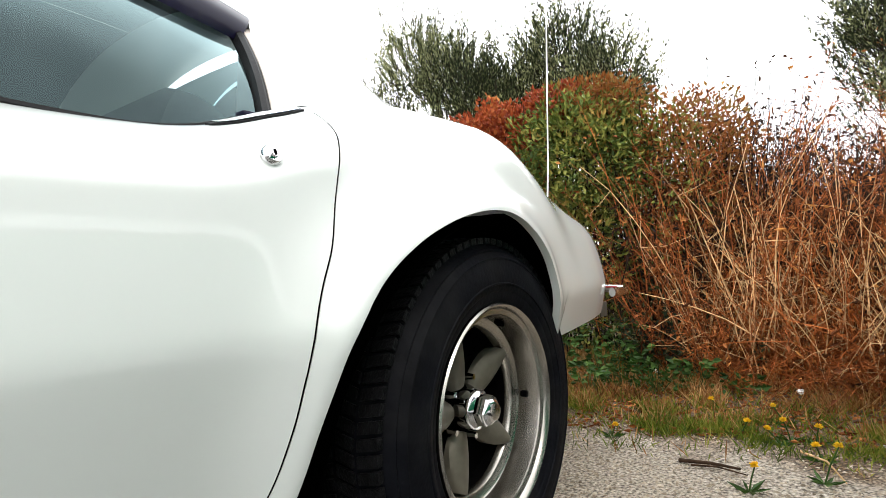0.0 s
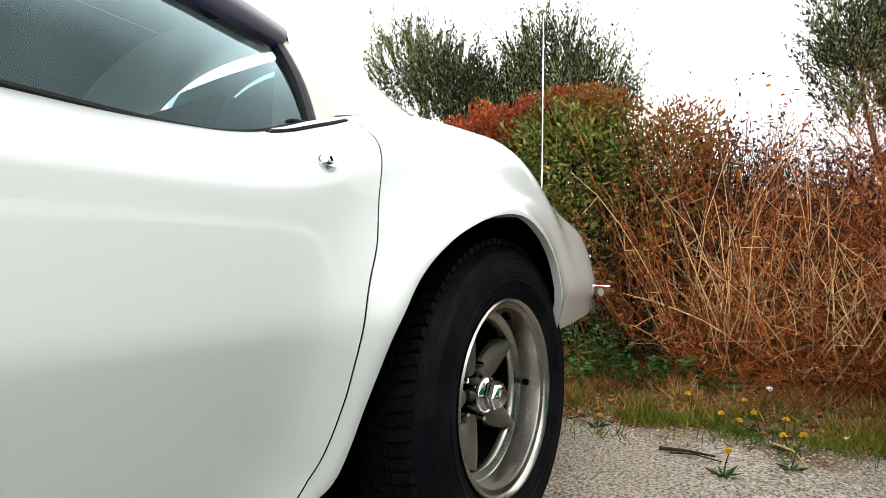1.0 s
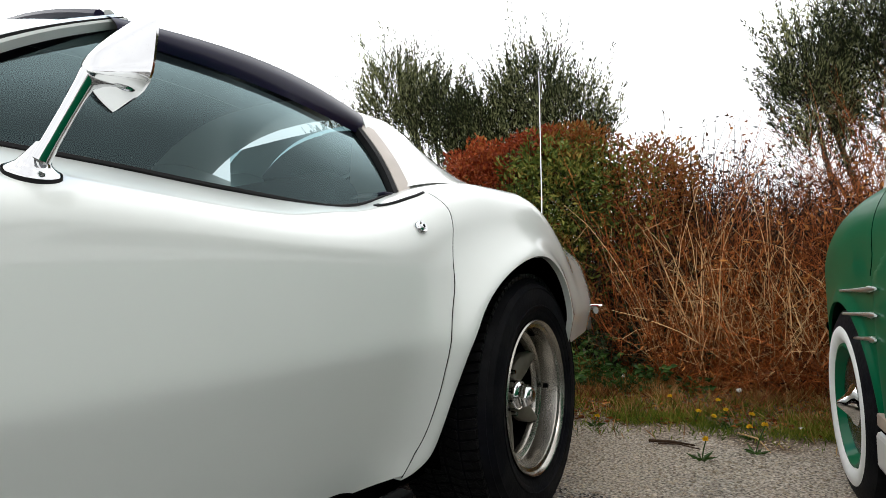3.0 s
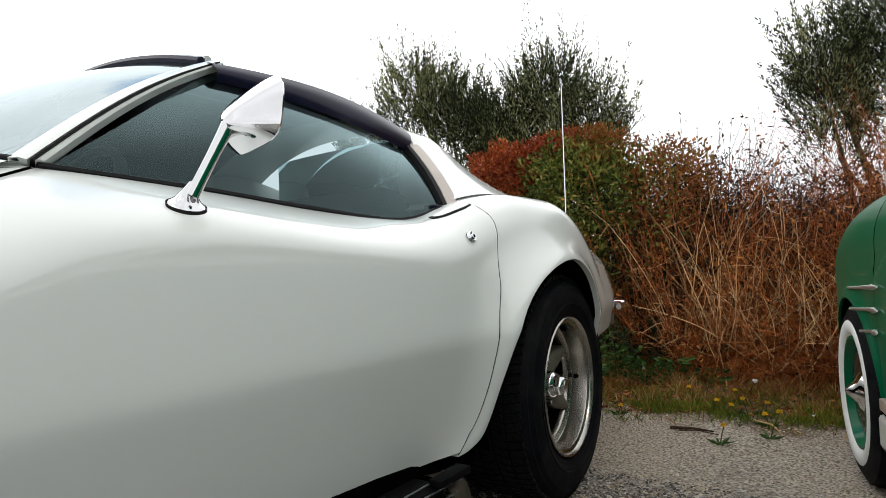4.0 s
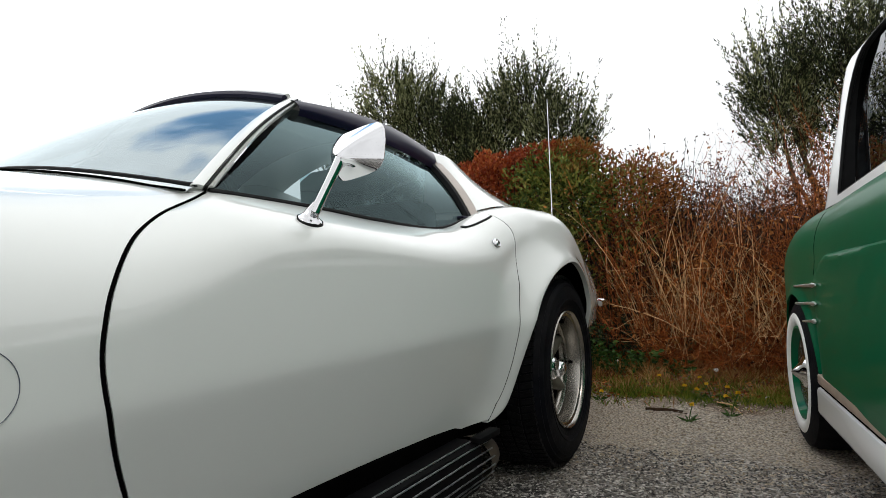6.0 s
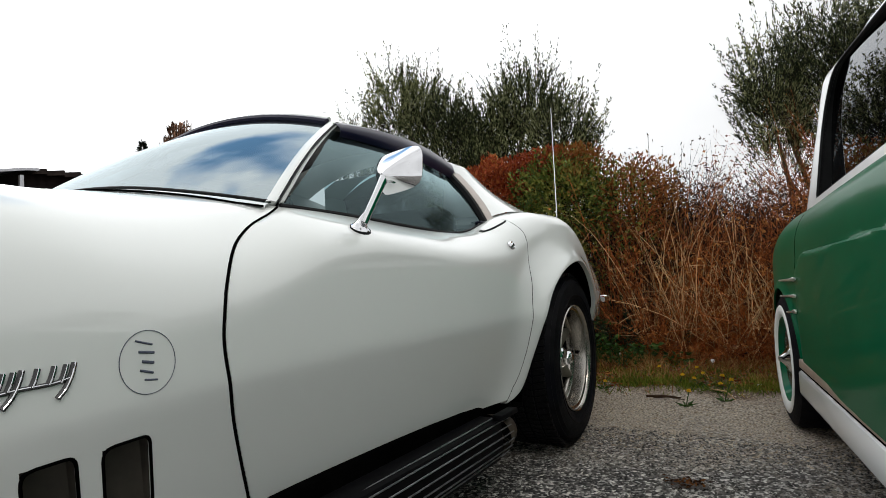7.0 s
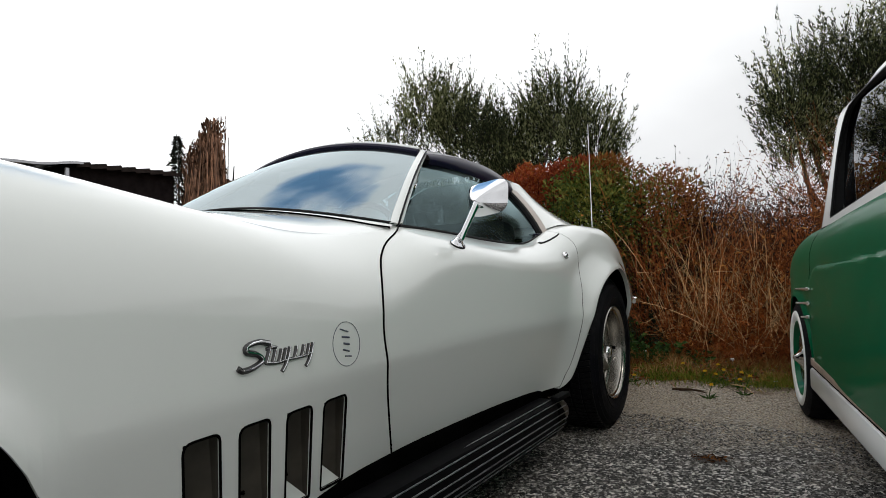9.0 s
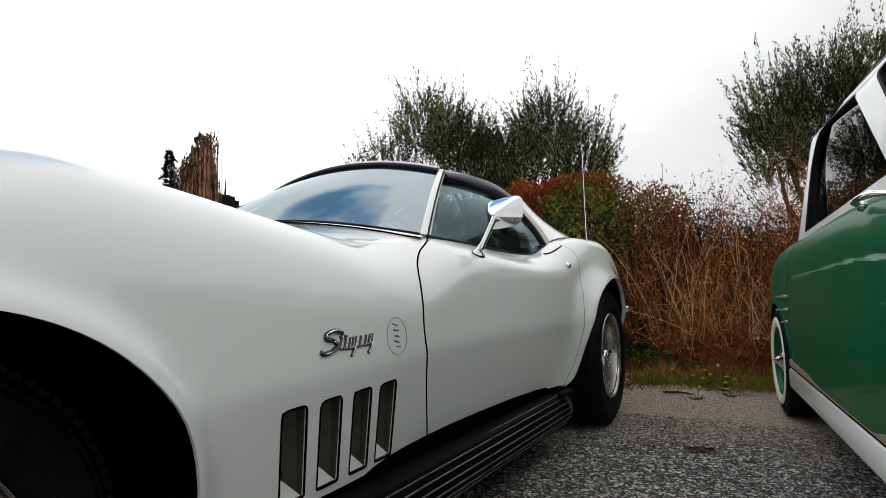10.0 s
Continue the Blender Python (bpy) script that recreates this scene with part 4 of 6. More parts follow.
def g_side(y, z):
    """How far in from the side plane the body lies."""
    zt = g_top(y)
    z0 = zt - 0.16
    x = g_out(y) + 0.09 * max(0.52 - z, 0) ** 1.5
    # raised flank line over the rear wheel
    line = 0.705 + 0.05 * smooth(-0.5, -1.7, y) - 0.07 * smooth(-0.55, -0.34, y)
    x -= 0.019 * smooth(line + 0.006, line - 0.006, z) * smooth(-0.33, -0.40, y)
    if z > z0:
        t = min((z - z0) / (zt - z0), 1)
        x += (g_crest(y) - x) * (1 - math.sqrt(max(1 - t * t, 0)))
    lz = g_low(y)
    if lz > 0.31 and y < 0.4:
        x -= 0.012 * math.exp(-((z - lz) / 0.03) ** 2)
    return x


def g_panel():
    ys = set(np.linspace(-2.95, 1.02, 120))
    for yc in (0.0, G_FRONT):
        for k in range(29):
            ys.add(yc - 0.3161 * math.cos(math.pi * k / 28))
    bm = bmesh.new()
    rows = []
    for y in sorted(ys):
        lz, zt = g_low(y), g_top(y)
        rows.append([bm.verts.new((g_side(y, lz + (zt - lz) * (1 - (1 - j / 70) ** 1.4)), y, lz + (zt - lz) * (1 - (1 - j / 70) ** 1.4))) for j in range(71)])
    for a, b in zip(rows, rows[1:]):
        for p, q, r, s in zip(a, a[1:], b[1:], b):
            bm.faces.new((p, q, r, s))
    return thicken(bm, (0.008, 0, 0))


def g_far(bm):
    other = bm.copy()
    for v in other.verts:
        v.co.x = 2 * GW - v.co.x
    bmesh.ops.reverse_faces(other, faces=other.faces[:])
    return other


bm = g_panel()
part("body_side", g_far(bm), GREEN_PAINT, coupe)
part("body_side", bm, GREEN_PAINT, coupe, "polished green flank with a raised fender line")
shell = grid(lambda u, v: (GW + (2 * v - 1) * (GW - g_crest(-2.95 + 3.97 * u)), -2.95 + 3.97 * u, g_top(-2.95 + 3.97 * u) + 0.03 * (1 - (2 * v - 1) ** 2)), 50, 20)
# open under the cabin
inside_cabin = [f for f in shell.faces if -1.8 < f.calc_center_median().y < -0.05 and 0.16 < f.calc_center_median().x < 2 * GW - 0.16]
bmesh.ops.delete(shell, geom=inside_cabin, context="FACES")
part("body_top", shell, GREEN_PAINT, coupe)
part("tail_panel", grid(lambda u, v: (GW + (2 * u - 1) * (GW - g_side(1.02, 0.4 + 0.1 * v)), 1.02 + 0.05 * (1 - (2 * u - 1) ** 2), 0.39 + 0.11 * v), 16, 4), GREEN_PAINT, coupe)
part("nose_panel", grid(lambda u, v: (GW + (2 * u - 1) * (GW - 0.32), -2.95 - 0.05 * (1 - (2 * u - 1) ** 2), 0.295 + 0.27 * v), 16, 4), GREEN_PAINT, coupe)
part("underbody", box(0.08, 2 * GW - 0.08, -2.8, 0.7, 0.17, 0.29, 0.02), DARK, coupe)
for yc in (0.0, G_FRONT):
    part("wheel_well", grid(lambda u, v: (0.03 + 0.3 * v, yc - 0.325 * math.cos(math.pi * (-0.05 + 1.1 * u)), 0.245 + 0.325 * math.sin(math.pi * (-0.05 + 1.1 * u))), 20, 2), DARK, coupe)
    part("wheel_well", grid(lambda u, v: (0.33, yc - 0.33 + 0.66 * u, 0.18 + 0.45 * v), 2, 2), DARK, coupe)
# white sill with a bright moulding over it
for far in (0, 1):
    sill = box(-0.014, 0.07, -2.06, -0.33, 0.195, 0.284, 0.012)
    part("sill", g_far(sill) if far else sill, CREAM_PAINT, coupe, "" if far else "white painted sill below a bright moulding")
    if far:
        sill.free()
part("sill_moulding", box(-0.010, 0.03, -2.06, -0.335, 0.293, 0.324, 0.004), MOULDING, coupe, "dull brown moulding strip")
part("sill_shadow_gap", box(-0.004, 0.03, -2.06, -0.335, 0.283, 0.2935), DARK, coupe)
# three chrome fender spears
for z, y0, y1 in ((0.604, -0.02, -0.455), (0.545, -0.09, -0.44), (0.490, -0.185, -0.425)):
    pts = [(g_side(y0 + (y1 - y0) * k / 6, z + 0.022 * k / 6) - 0.006, y0 + (y1 - y0) * k / 6, z + 0.022 * k / 6 - 0.011) for k in range(7)]
    part("fender_spear", tube(pts, [0.0035, 0.004, 0.005, 0.006, 0.007, 0.008, 0.003], 8), SATIN_CHROME, coupe, "slim chrome spear")
part("panel_seam", tube([(g_side(-0.33, z) + 0.0002, -0.33 + 0.05 * smooth(0.7, 0.6, z), z) for z in np.linspace(0.64, 0.86, 10)], 0.0016, 5), DARK, coupe)
part("door_seam", tube([(g_side(-2.0, z) + 0.0002, -2.0, z) for z in np.linspace(0.31, 0.83, 20)], 0.0018, 5), DARK, coupe)
hnd = part("door_handle", tube([(-0.004, -1.33, 0.80), (-0.03, -1.345, 0.81), (-0.034, -1.40, 0.815), (-0.03, -1.50, 0.815), (-0.004, -1.53, 0.81)], [0.011, 0.011, 0.009, 0.010, 0.008], 10), CHROME, coupe, "chrome pull handle")
hnd.matrix_basis = pose(0.03, -0.17, 0.10)
part("handle_button", lathe([(0.0, 0.012), (0.014, 0.010), (0.018, 0.0)], 18), CHROME, hnd).matrix_basis = pose(-0.01, -1.335, 0.80, 0, 180, 0)


# greenhouse
def g_house(y, z):
    """The inset of the cabin's side at a height."""
    t = (z - 0.87) / 0.59
    return 0.105 + 0.07 * t + 0.07 * smooth(0.80, 1.0, t)


g_back = curve((0.845, 0.035), (0.97, -0.015), (1.1, -0.055), (1.18, -0.09), (1.26, -0.108), (1.33, -0.140), (1.39, -0.19), (1.43, -0.27), (1.46, -0.42))
g_fore = curve((0.84, -1.97), (1.15, -1.70), (1.36, -1.52), (1.43, -1.38), (1.46, -1.24))


def house_point(u, v):
    """The cabin's side skin, from the back edge to the fore edge."""
    z = 0.845 + 0.615 * v
    a, b = g_back(z), g_fore(z)
    y = a + (b - a) * u
    return g_house(y, z) + 0.022 * max(1 - u * 40, 0) ** 2, y, z


quarter_window = rounded([(-0.18, 0.905), (-0.215, 1.390), (-0.90, 1.372), (-1.40, 1.004)], [0.02, 0.30, 0.06, 0.03], 9)
door_window = rounded([(-1.56, 1.016), (-1.13, 1.385), (-1.29, 1.385), (-1.48, 1.34), (-1.83, 0.99)], [0.05, 0.09, 0.06, 0.06, 0.05], 7)
skin = grid(house_point, 60, 26)
for outline in (quarter_window, door_window):
    punch(skin, outline)
thicken(skin, (0.02, 0, 0))
part("cabin_side", g_far(skin), CREAM_PAINT, coupe)
part("cabin_side", skin, CREAM_PAINT, coupe, "white cabin with rounded window openings")
for outline in (quarter_window, door_window):
    inner = [(g_house(y, z) + 0.052 - 0.08 * (z - 0.9) - 0.035 * (y + 0.15), y, z) for y, z in outline]
    bm = bmesh.new()
    bm.faces.new([bm.verts.new(p) for p in inner])
    bmesh.ops.triangulate(bm, faces=bm.faces[:])
    w = part("window_pane", facing(bm, (-1, 0, 0)), GREEN_GLASS, coupe, "dark curved side glass")
    w.visible_shadow = False
    bm = bmesh.new()
    loop = [Vector((g_house(y, z) + 0.008, y, z)) for y, z in outline]
    tube(loop + loop[:1], 0.007, 8, bm, cap=False)
    n = len(outline)
    cy, cz = sum(p[0] for p in outline) / n, sum(p[1] for p in outline) / n
    jamb = [(cy + (y - cy) * 0.992, cz + (z - cz) * 0.992) for y, z in outline]
    grid(lambda u, v: (g_house(*jamb[round(u * n) % n]) + 0.002 + 0.046 * v, *jamb[round(u * n) % n]), n, 1, bm)
    part("window_seal", bm, RUBBER, coupe)
part("belt_moulding", tube([(0.101, 0.07 - 1.9 * k / 20, g_top(0.07 - 1.9 * k / 20) + 0.004) for k in range(21)], 0.0055, 6), RUBBER, coupe)


def g_roof(u, v):
    s = 2 * v - 1
    y = -0.52 - 0.78 * u
    e = g_house(y, 1.46)
    return GW + s * (GW - e), y, 1.458 + 0.055 * (1 - abs(s) ** 2.2) + 0.012 * math.sin(math.pi * u) - 0.03 * (1 - min(u * 5, 1)) ** 2


part("roof", grid(g_roof, 20, 24), CREAM_PAINT, coupe, "white rounded roof")
rear = part("rear_window", facing(grid(lambda u, v: (GW + (2 * u - 1) * (GW - 0.16 - 0.16 * v), 0.02 - 0.60 * v ** 2.4 + 0.06 * (1 - (2 * u - 1) ** 2), 0.87 + 0.60 * v), 14, 8), (0, 1, 0)), GREEN_GLASS, coupe)
part("windscreen", facing(grid(lambda u, v: (GW + (2 * u - 1) * (GW - 0.12 - 0.22 * v), -1.95 + 0.62 * v - 0.08 * (1 - (2 * u - 1) ** 2), 0.86 + 0.61 * v), 14, 8), (0, -1, 0)), GREEN_GLASS, coupe)
for x in (0.45, 1.15):
    bm = bmesh.new()
    box(x - 0.24, x + 0.24, -1.75, -1.25, 0.3, 0.55, 0.05, bm)
    box(x - 0.24, x + 0.24, -1.28, -1.14, 0.5, 1.08, 0.05, bm)
    part("seat", bm, INTERIOR, coupe)
bm = bmesh.new()
box(0.2, 1.4, -0.55, -0.1, 0.3, 0.6, 0.05, bm)
box(0.2, 1.4, -0.15, 0.05, 0.5, 0.98, 0.05, bm)
part("rear_bench", bm, INTERIOR, coupe)
part("cabin_floor", box(0.1, 1.5, -2.0, 0.1, 0.28, 0.32), INTERIOR, coupe)


def coupe_wheel():
    w = part("wheel", lathe([(0.16, 0.10), (0.10, 0.05), (0.001, 0.05)], 32), DARK, coupe)
    # axis x; outer face towards -x
    part("tyre", lathe([(0.15, 0.15), (0.19, 0.165), (0.235, 0.17), (0.264, 0.158), (0.271, 0.13), (0.272, 0.085), (0.271, 0.04), (0.264, 0.016), (0.240, 0.004), (0.218, 0.0)], 72), TYRE, w, "narrow black tyre")
    part("whitewall", lathe([(0.220, 0.001), (0.212, -0.004), (0.190, -0.003), (0.176, 0.004), (0.170, 0.012)], 72), WHITEWALL, w, "broad white tyre wall")
    part("rim", lathe([(0.172, 0.010), (0.170, 0.004), (0.163, 0.004), (0.157, 0.014), (0.145, 0.034), (0.128, 0.036), (0.115, 0.034), (0.09, 0.036)], 64), GREEN_PAINT, w, "green painted steel rim")
    cap = part("hub_cap", lathe([(0.140, 0.036), (0.135, 0.024), (0.110, 0.018), (0.065, 0.020), (0.050, 0.022), (0.001, 0.022)], 48), GUNMETAL, w, "dark hub cap with a pointed chrome spinner")
    part("spinner", lathe([(0.060, 0.022), (0.052, 0.014), (0.036, 0.008), (0.022, -0.004), (0.008, -0.020), (0.0, -0.022)], 32), CHROME, cap, "pointed chrome spinner")
    return w


gw1 = coupe_wheel()
gw1.matrix_basis = pose(-0.010, 0.0, 0.272)
for x, y, turn in ((0.008, G_FRONT, 0), (2 * GW - 0.008, 0.0, 180), (2 * GW - 0.008, G_FRONT, 180)):
    wheel_at(gw1, pose(x, y, 0.272, 0, 0, turn))
part("rear_bumper", tube([(0.10, 0.75, 0.42), (0.25, 1.02, 0.42), (0.5, 1.12, 0.42), (GW, 1.14, 0.42), (1.1, 1.12, 0.42), (1.35, 1.02, 0.42), (1.5, 0.75, 0.42)], 0.03, 10), CHROME, coupe)

# ---- ground: old coarse tarmac, gravelly dirt towards the verge ----
def ground_material():
    m = bpy.data.materials.new("coarse_tarmac_and_dirt")
    m.use_nodes = True
    n, l = m.node_tree.nodes, m.node_tree.links
    p = n["Principled BSDF"]
    tc = n.new("ShaderNodeTexCoord")
    sep = n.new("ShaderNodeSeparateXYZ")
    l.new(tc.outputs["Object"], sep.inputs["Vector"])
    stones = n.new("ShaderNodeTexVoronoi")
    stones.inputs["Scale"].default_value = 95
    l.new(tc.outputs["Object"], stones.inputs["Vector"])
    tar = n.new("ShaderNodeValToRGB")
    for i, (at, c) in enumerate(((0.30, (0.006, 0.0058, 0.0055)), (0.50, (0.058, 0.055, 0.051)), (0.70, (0.22, 0.208, 0.19)), (0.97, (0.72, 0.69, 0.64)))):
        e = tar.color_ramp.elements[i] if i < 2 else tar.color_ramp.elements.new(at)
        e.position, e.color = at, (*c, 1)
    shade = n.new("ShaderNodeSeparateColor")
    l.new(stones.outputs["Color"], shade.inputs["Color"])
    l.new(shade.outputs["Red"], tar.inputs["Fac"])
    grit = n.new("ShaderNodeTexNoise")
    grit.inputs["Scale"].default_value = 110
    grit.inputs["Detail"].default_value = 8
    l.new(tc.outputs["Object"], grit.inputs["Vector"])
    dirt = n.new("ShaderNodeValToRGB")
    for i, (at, c) in enumerate(((0.36, (0.075, 0.058, 0.042)), (0.47, (0.28, 0.235, 0.18)), (0.66, (0.56, 0.49, 0.405)))):
        e = dirt.color_ramp.elements[i] if i < 2 else dirt.color_ramp.elements.new(at)
        e.position, e.color = at, (*c, 1)
    l.new(grit.outputs["Fac"], dirt.inputs["Fac"])
    wob = n.new("ShaderNodeTexNoise")
    wob.inputs["Scale"].default_value = 3.2
    wob.inputs["Detail"].default_value = 6
    l.new(tc.outputs["Object"], wob.inputs["Vector"])
    edge = n.new("ShaderNodeMath")
    edge.operation = "MULTIPLY_ADD"
    edge.inputs[1].default_value = 1.6
    l.new(wob.outputs["Fac"], edge.inputs[0])
    l.new(sep.outputs["Y"], edge.inputs[2])
    rng = n.new("ShaderNodeMapRange")
    rng.inputs["From Min"].default_value, rng.inputs["From Max"].default_value = 0.45, 1.25
    l.new(edge.outputs["Value"], rng.inputs["Value"])
    mix = n.new("ShaderNodeMix")
    mix.data_type = "RGBA"
    l.new(rng.outputs["Result"], mix.inputs["Factor"])
    l.new(tar.outputs["Color"], mix.inputs["A"])
    l.new(dirt.outputs["Color"], mix.inputs["B"])
    # dark leafy earth under the verge
    earth = n.new("ShaderNodeValToRGB")
    for i, (at, c) in enumerate(((0.34, (0.022, 0.013, 0.006)), (0.5, (0.10, 0.058, 0.027)), (0.68, (0.30, 0.19, 0.10)))):
        e = earth.color_ramp.elements[i] if i < 2 else earth.color_ramp.elements.new(at)
        e.position, e.color = at, (*c, 1)
    l.new(grit.outputs["Fac"], earth.inputs["Fac"])
    bank = n.new("ShaderNodeMath")
    bank.operation = "MULTIPLY_ADD"
    bank.inputs[1].default_value = 0.9
    l.new(wob.outputs["Fac"], bank.inputs[0])
    l.new(sep.outputs["Y"], bank.inputs[2])
    bank_range = n.new("ShaderNodeMapRange")
    bank_range.inputs["From Min"].default_value, bank_range.inputs["From Max"].default_value = 1.36, 1.58
    l.new(bank.outputs["Value"], bank_range.inputs["Value"])
    soil = n.new("ShaderNodeMix")
    soil.data_type = "RGBA"
    l.new(bank_range.outputs["Result"], soil.inputs["Factor"])
    l.new(mix.outputs["Result"], soil.inputs["A"])
    l.new(earth.outputs["Color"], soil.inputs["B"])
    l.new(soil.outputs["Result"], p.inputs["Base Color"])
    p.inputs["Roughness"].default_value = 0.85
    h = n.new("ShaderNodeMath")
    h.operation = "SUBTRACT"
    l.new(grit.outputs["Fac"], h.inputs[0])
    l.new(stones.outputs["Distance"], h.inputs[1])
    bn = n.new("ShaderNodeBump")
    bn.inputs["Strength"].default_value = 0.8
    bn.inputs["Distance"].default_value = 0.012
    l.new(h.outputs["Value"], bn.inputs["Height"])
    l.new(bn.outputs["Normal"], p.inputs["Normal"])
    return m


GROUND = ground_material()


def ground_z(x, y):
    """A flat yard that rises slightly under the hedge."""
    return 0.05 * smooth(1.6, 2.6, y) * (1 - smooth(8, 20, y)) + 0.006 * noise.noise((x * 1.3, y * 1.3, 0)) * (1 - smooth(6, 14, abs(x) + abs(y)))


xs = sorted(set(np.round(np.concatenate((np.linspace(-2000, -30, 8), np.linspace(-30, -5, 12), np.linspace(-5, 5, 101), np.linspace(5, 30, 12), np.linspace(30, 2000, 8))), 4)))
bm = bmesh.new()
rows = [[bm.verts.new((x, y, ground_z(x, y))) for y in xs] for x in xs]
for a, b in zip(rows, rows[1:]):
    for p, q, r, s in zip(a, b, b[1:], a[1:]):
        bm.faces.new((p, q, r, s))
tagged(mesh_object("ground", bm, GROUND), "old coarse tarmac fading into pale gravelly dirt", "ground", kind="structure")

rng = np.random.default_rng(7)


def fast_mesh(name, verts, faces, mat, parent=None, smooth_faces=False):
    me = bpy.data.meshes.new(name)
    me.from_pydata(verts.tolist() if hasattr(verts, "tolist") else verts, [], faces.tolist() if hasattr(faces, "tolist") else faces)
    me.materials.append(mat)
    if smooth_faces:
        me.polygons.foreach_set("use_smooth", [True] * len(me.polygons))
    ob = new(name, me)
    if parent:
        ob.parent = parent
    return ob


def leaf_sheet(centres, length, width, ways, fold=0.25):
    """Pointed folded leaves at centres, growing along ways: six points and four faces' worth in two quads each."""
    n = len(centres)
    ways = ways / np.linalg.norm(ways, axis=1)[:, None]
    side = np.cross(ways, rng.normal(size=(n, 3)))
    side /= np.linalg.norm(side, axis=1)[:, None]
    up = np.cross(side, ways)
    L, W = length[:, None], width[:, None]
    base = centres
    tip = centres + ways * L
    mid = centres + ways * L * 0.45 - up * W * fold
    a = centres + ways * L * 0.42 + side * W * 0.5 + up * W * fold
    b = centres + ways * L * 0.42 - side * W * 0.5 + up * W * fold
    verts = np.stack((base, a, tip, b, mid), 1).reshape(-1, 3)
    i = np.arange(n)[:, None] * 5
    faces = np.concatenate((i + np.array([[0, 1, 2, 4]]), i + np.array([[0, 4, 2, 3]])), 0)
    return verts, faces


def twig_mesh(lines, sides=3):
    """Thin tapered stems; lines holds (points, radius at the foot, radius at the tip)."""
    verts, faces = [], []
    for pts, r0, r1 in lines:
        pts = np.asarray(pts, float)
        m = len(pts)
        way = np.gradient(pts, axis=0)
        way /= np.linalg.norm(way, axis=1)[:, None] + 1e-9
        ref = np.array([0.31, 0.87, 0.38])
        s = np.cross(way, ref)
        s /= np.linalg.norm(s, axis=1)[:, None] + 1e-9
        u = np.cross(way, s)
        r = np.linspace(r0, r1, m)[:, None]
        k0 = len(verts)
        for j in range(m):
            for k in range(sides):
                a = 2 * math.pi * k / sides
                verts.append(pts[j] + (s[j] * math.cos(a) + u[j] * math.sin(a)) * r[j])
        for j in range(m - 1):
            for k in range(sides):
                faces.append((k0 + j * sides + k, k0 + j * sides + (k + 1) % sides, k0 + (j + 1) * sides + (k + 1) % sides, k0 + (j + 1) * sides + k))
    return np.array(verts), faces


BARK = material("grey_bark", (0.10, 0.085, 0.07), 0.9, noise_scale=20, vary=0.4, bump=0.5, bump_scale=40)
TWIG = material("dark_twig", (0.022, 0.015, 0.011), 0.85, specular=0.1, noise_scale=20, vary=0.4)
DRY_STEM = material("dry_straw_stem", (0.58, 0.37, 0.18), 0.8, noise_scale=9, vary=0.4, island_vary=0.4, specular=0.2)
RUST_STEM = material("rust_brown_stem", (0.27, 0.078, 0.020), 0.8, noise_scale=9, vary=0.4, island_vary=0.7, specular=0.15)
OLIVE_LEAF = leafy("olive_leaf", ((0.0, (0.003, 0.005, 0.002)), (0.5, (0.030, 0.043, 0.013)), (1.0, (0.50, 0.52, 0.24))), 1.0, 0.5, 0.15)
RED_LEAF = leafy("red_leaf", ((0.0, (0.14, 0.022, 0.012)), (0.6, (0.36, 0.075, 0.024)), (1.0, (0.46, 0.20, 0.05))), 3.0, 0.5, 0.12)
GREEN_LEAF = leafy("hedge_leaf", ((0.0, (0.015, 0.03, 0.006)), (0.4, (0.08, 0.115, 0.02)), (0.75, (0.26, 0.26, 0.055)), (1.0, (0.42, 0.22, 0.06))), 4.0, 0.5, 0.1)
RUST_LEAF = leafy("withered_leaf", ((0.0, (0.016, 0.005, 0.002)), (0.5, (0.21, 0.058, 0.013)), (1.0, (0.66, 0.30, 0.08))), 2.0, 0.7, 0.1)
# dark brown withered leaves, taken down to near black to paint in thicket shade
DARK_LEAF = leafy("dark_withered_shaded_leaf", ((0.0, (0.004, 0.002, 0.001)), (0.55, (0.030, 0.011, 0.004)), (1.0, (0.24, 0.09, 0.024))), 3.0, 0.7, 0.1)
DARK_GREEN_LEAF = leafy("dark_scrub_leaf", ((0.0, (0.004, 0.007, 0.003)), (0.6, (0.022, 0.038, 0.012)), (1.0, (0.16, 0.12, 0.04))), 4.0, 0.5, 0.1)
WEED_LEAF = leafy("weed_leaf", ((0.0, (0.012, 0.03, 0.006)), (0.6, (0.045, 0.10, 0.018)), (1.0, (0.14, 0.21, 0.05))), 6.0, 0.5, 0.15)
GRASS = leafy("grass_blade", ((0.0, (0.009, 0.022, 0.003)), (0.42, (0.10, 0.155, 0.014)), (0.8, (0.27, 0.28, 0.04)), (1.0, (0.44, 0.32, 0.10))), 2.5, 0.6, 0.3)
DRY_GRASS = leafy("dry_grass_blade", ((0.0, (0.05, 0.02, 0.006)), (0.5, (0.33, 0.15, 0.045)), (0.85, (0.62, 0.40, 0.17)), (1.0, (0.10, 0.16, 0.025))), 3.0, 0.7, 0.25)
PETAL_YELLOW = material("dandelion_yellow", (0.85, 0.55, 0.01), 0.6, noise_scale=30, vary=0.1)


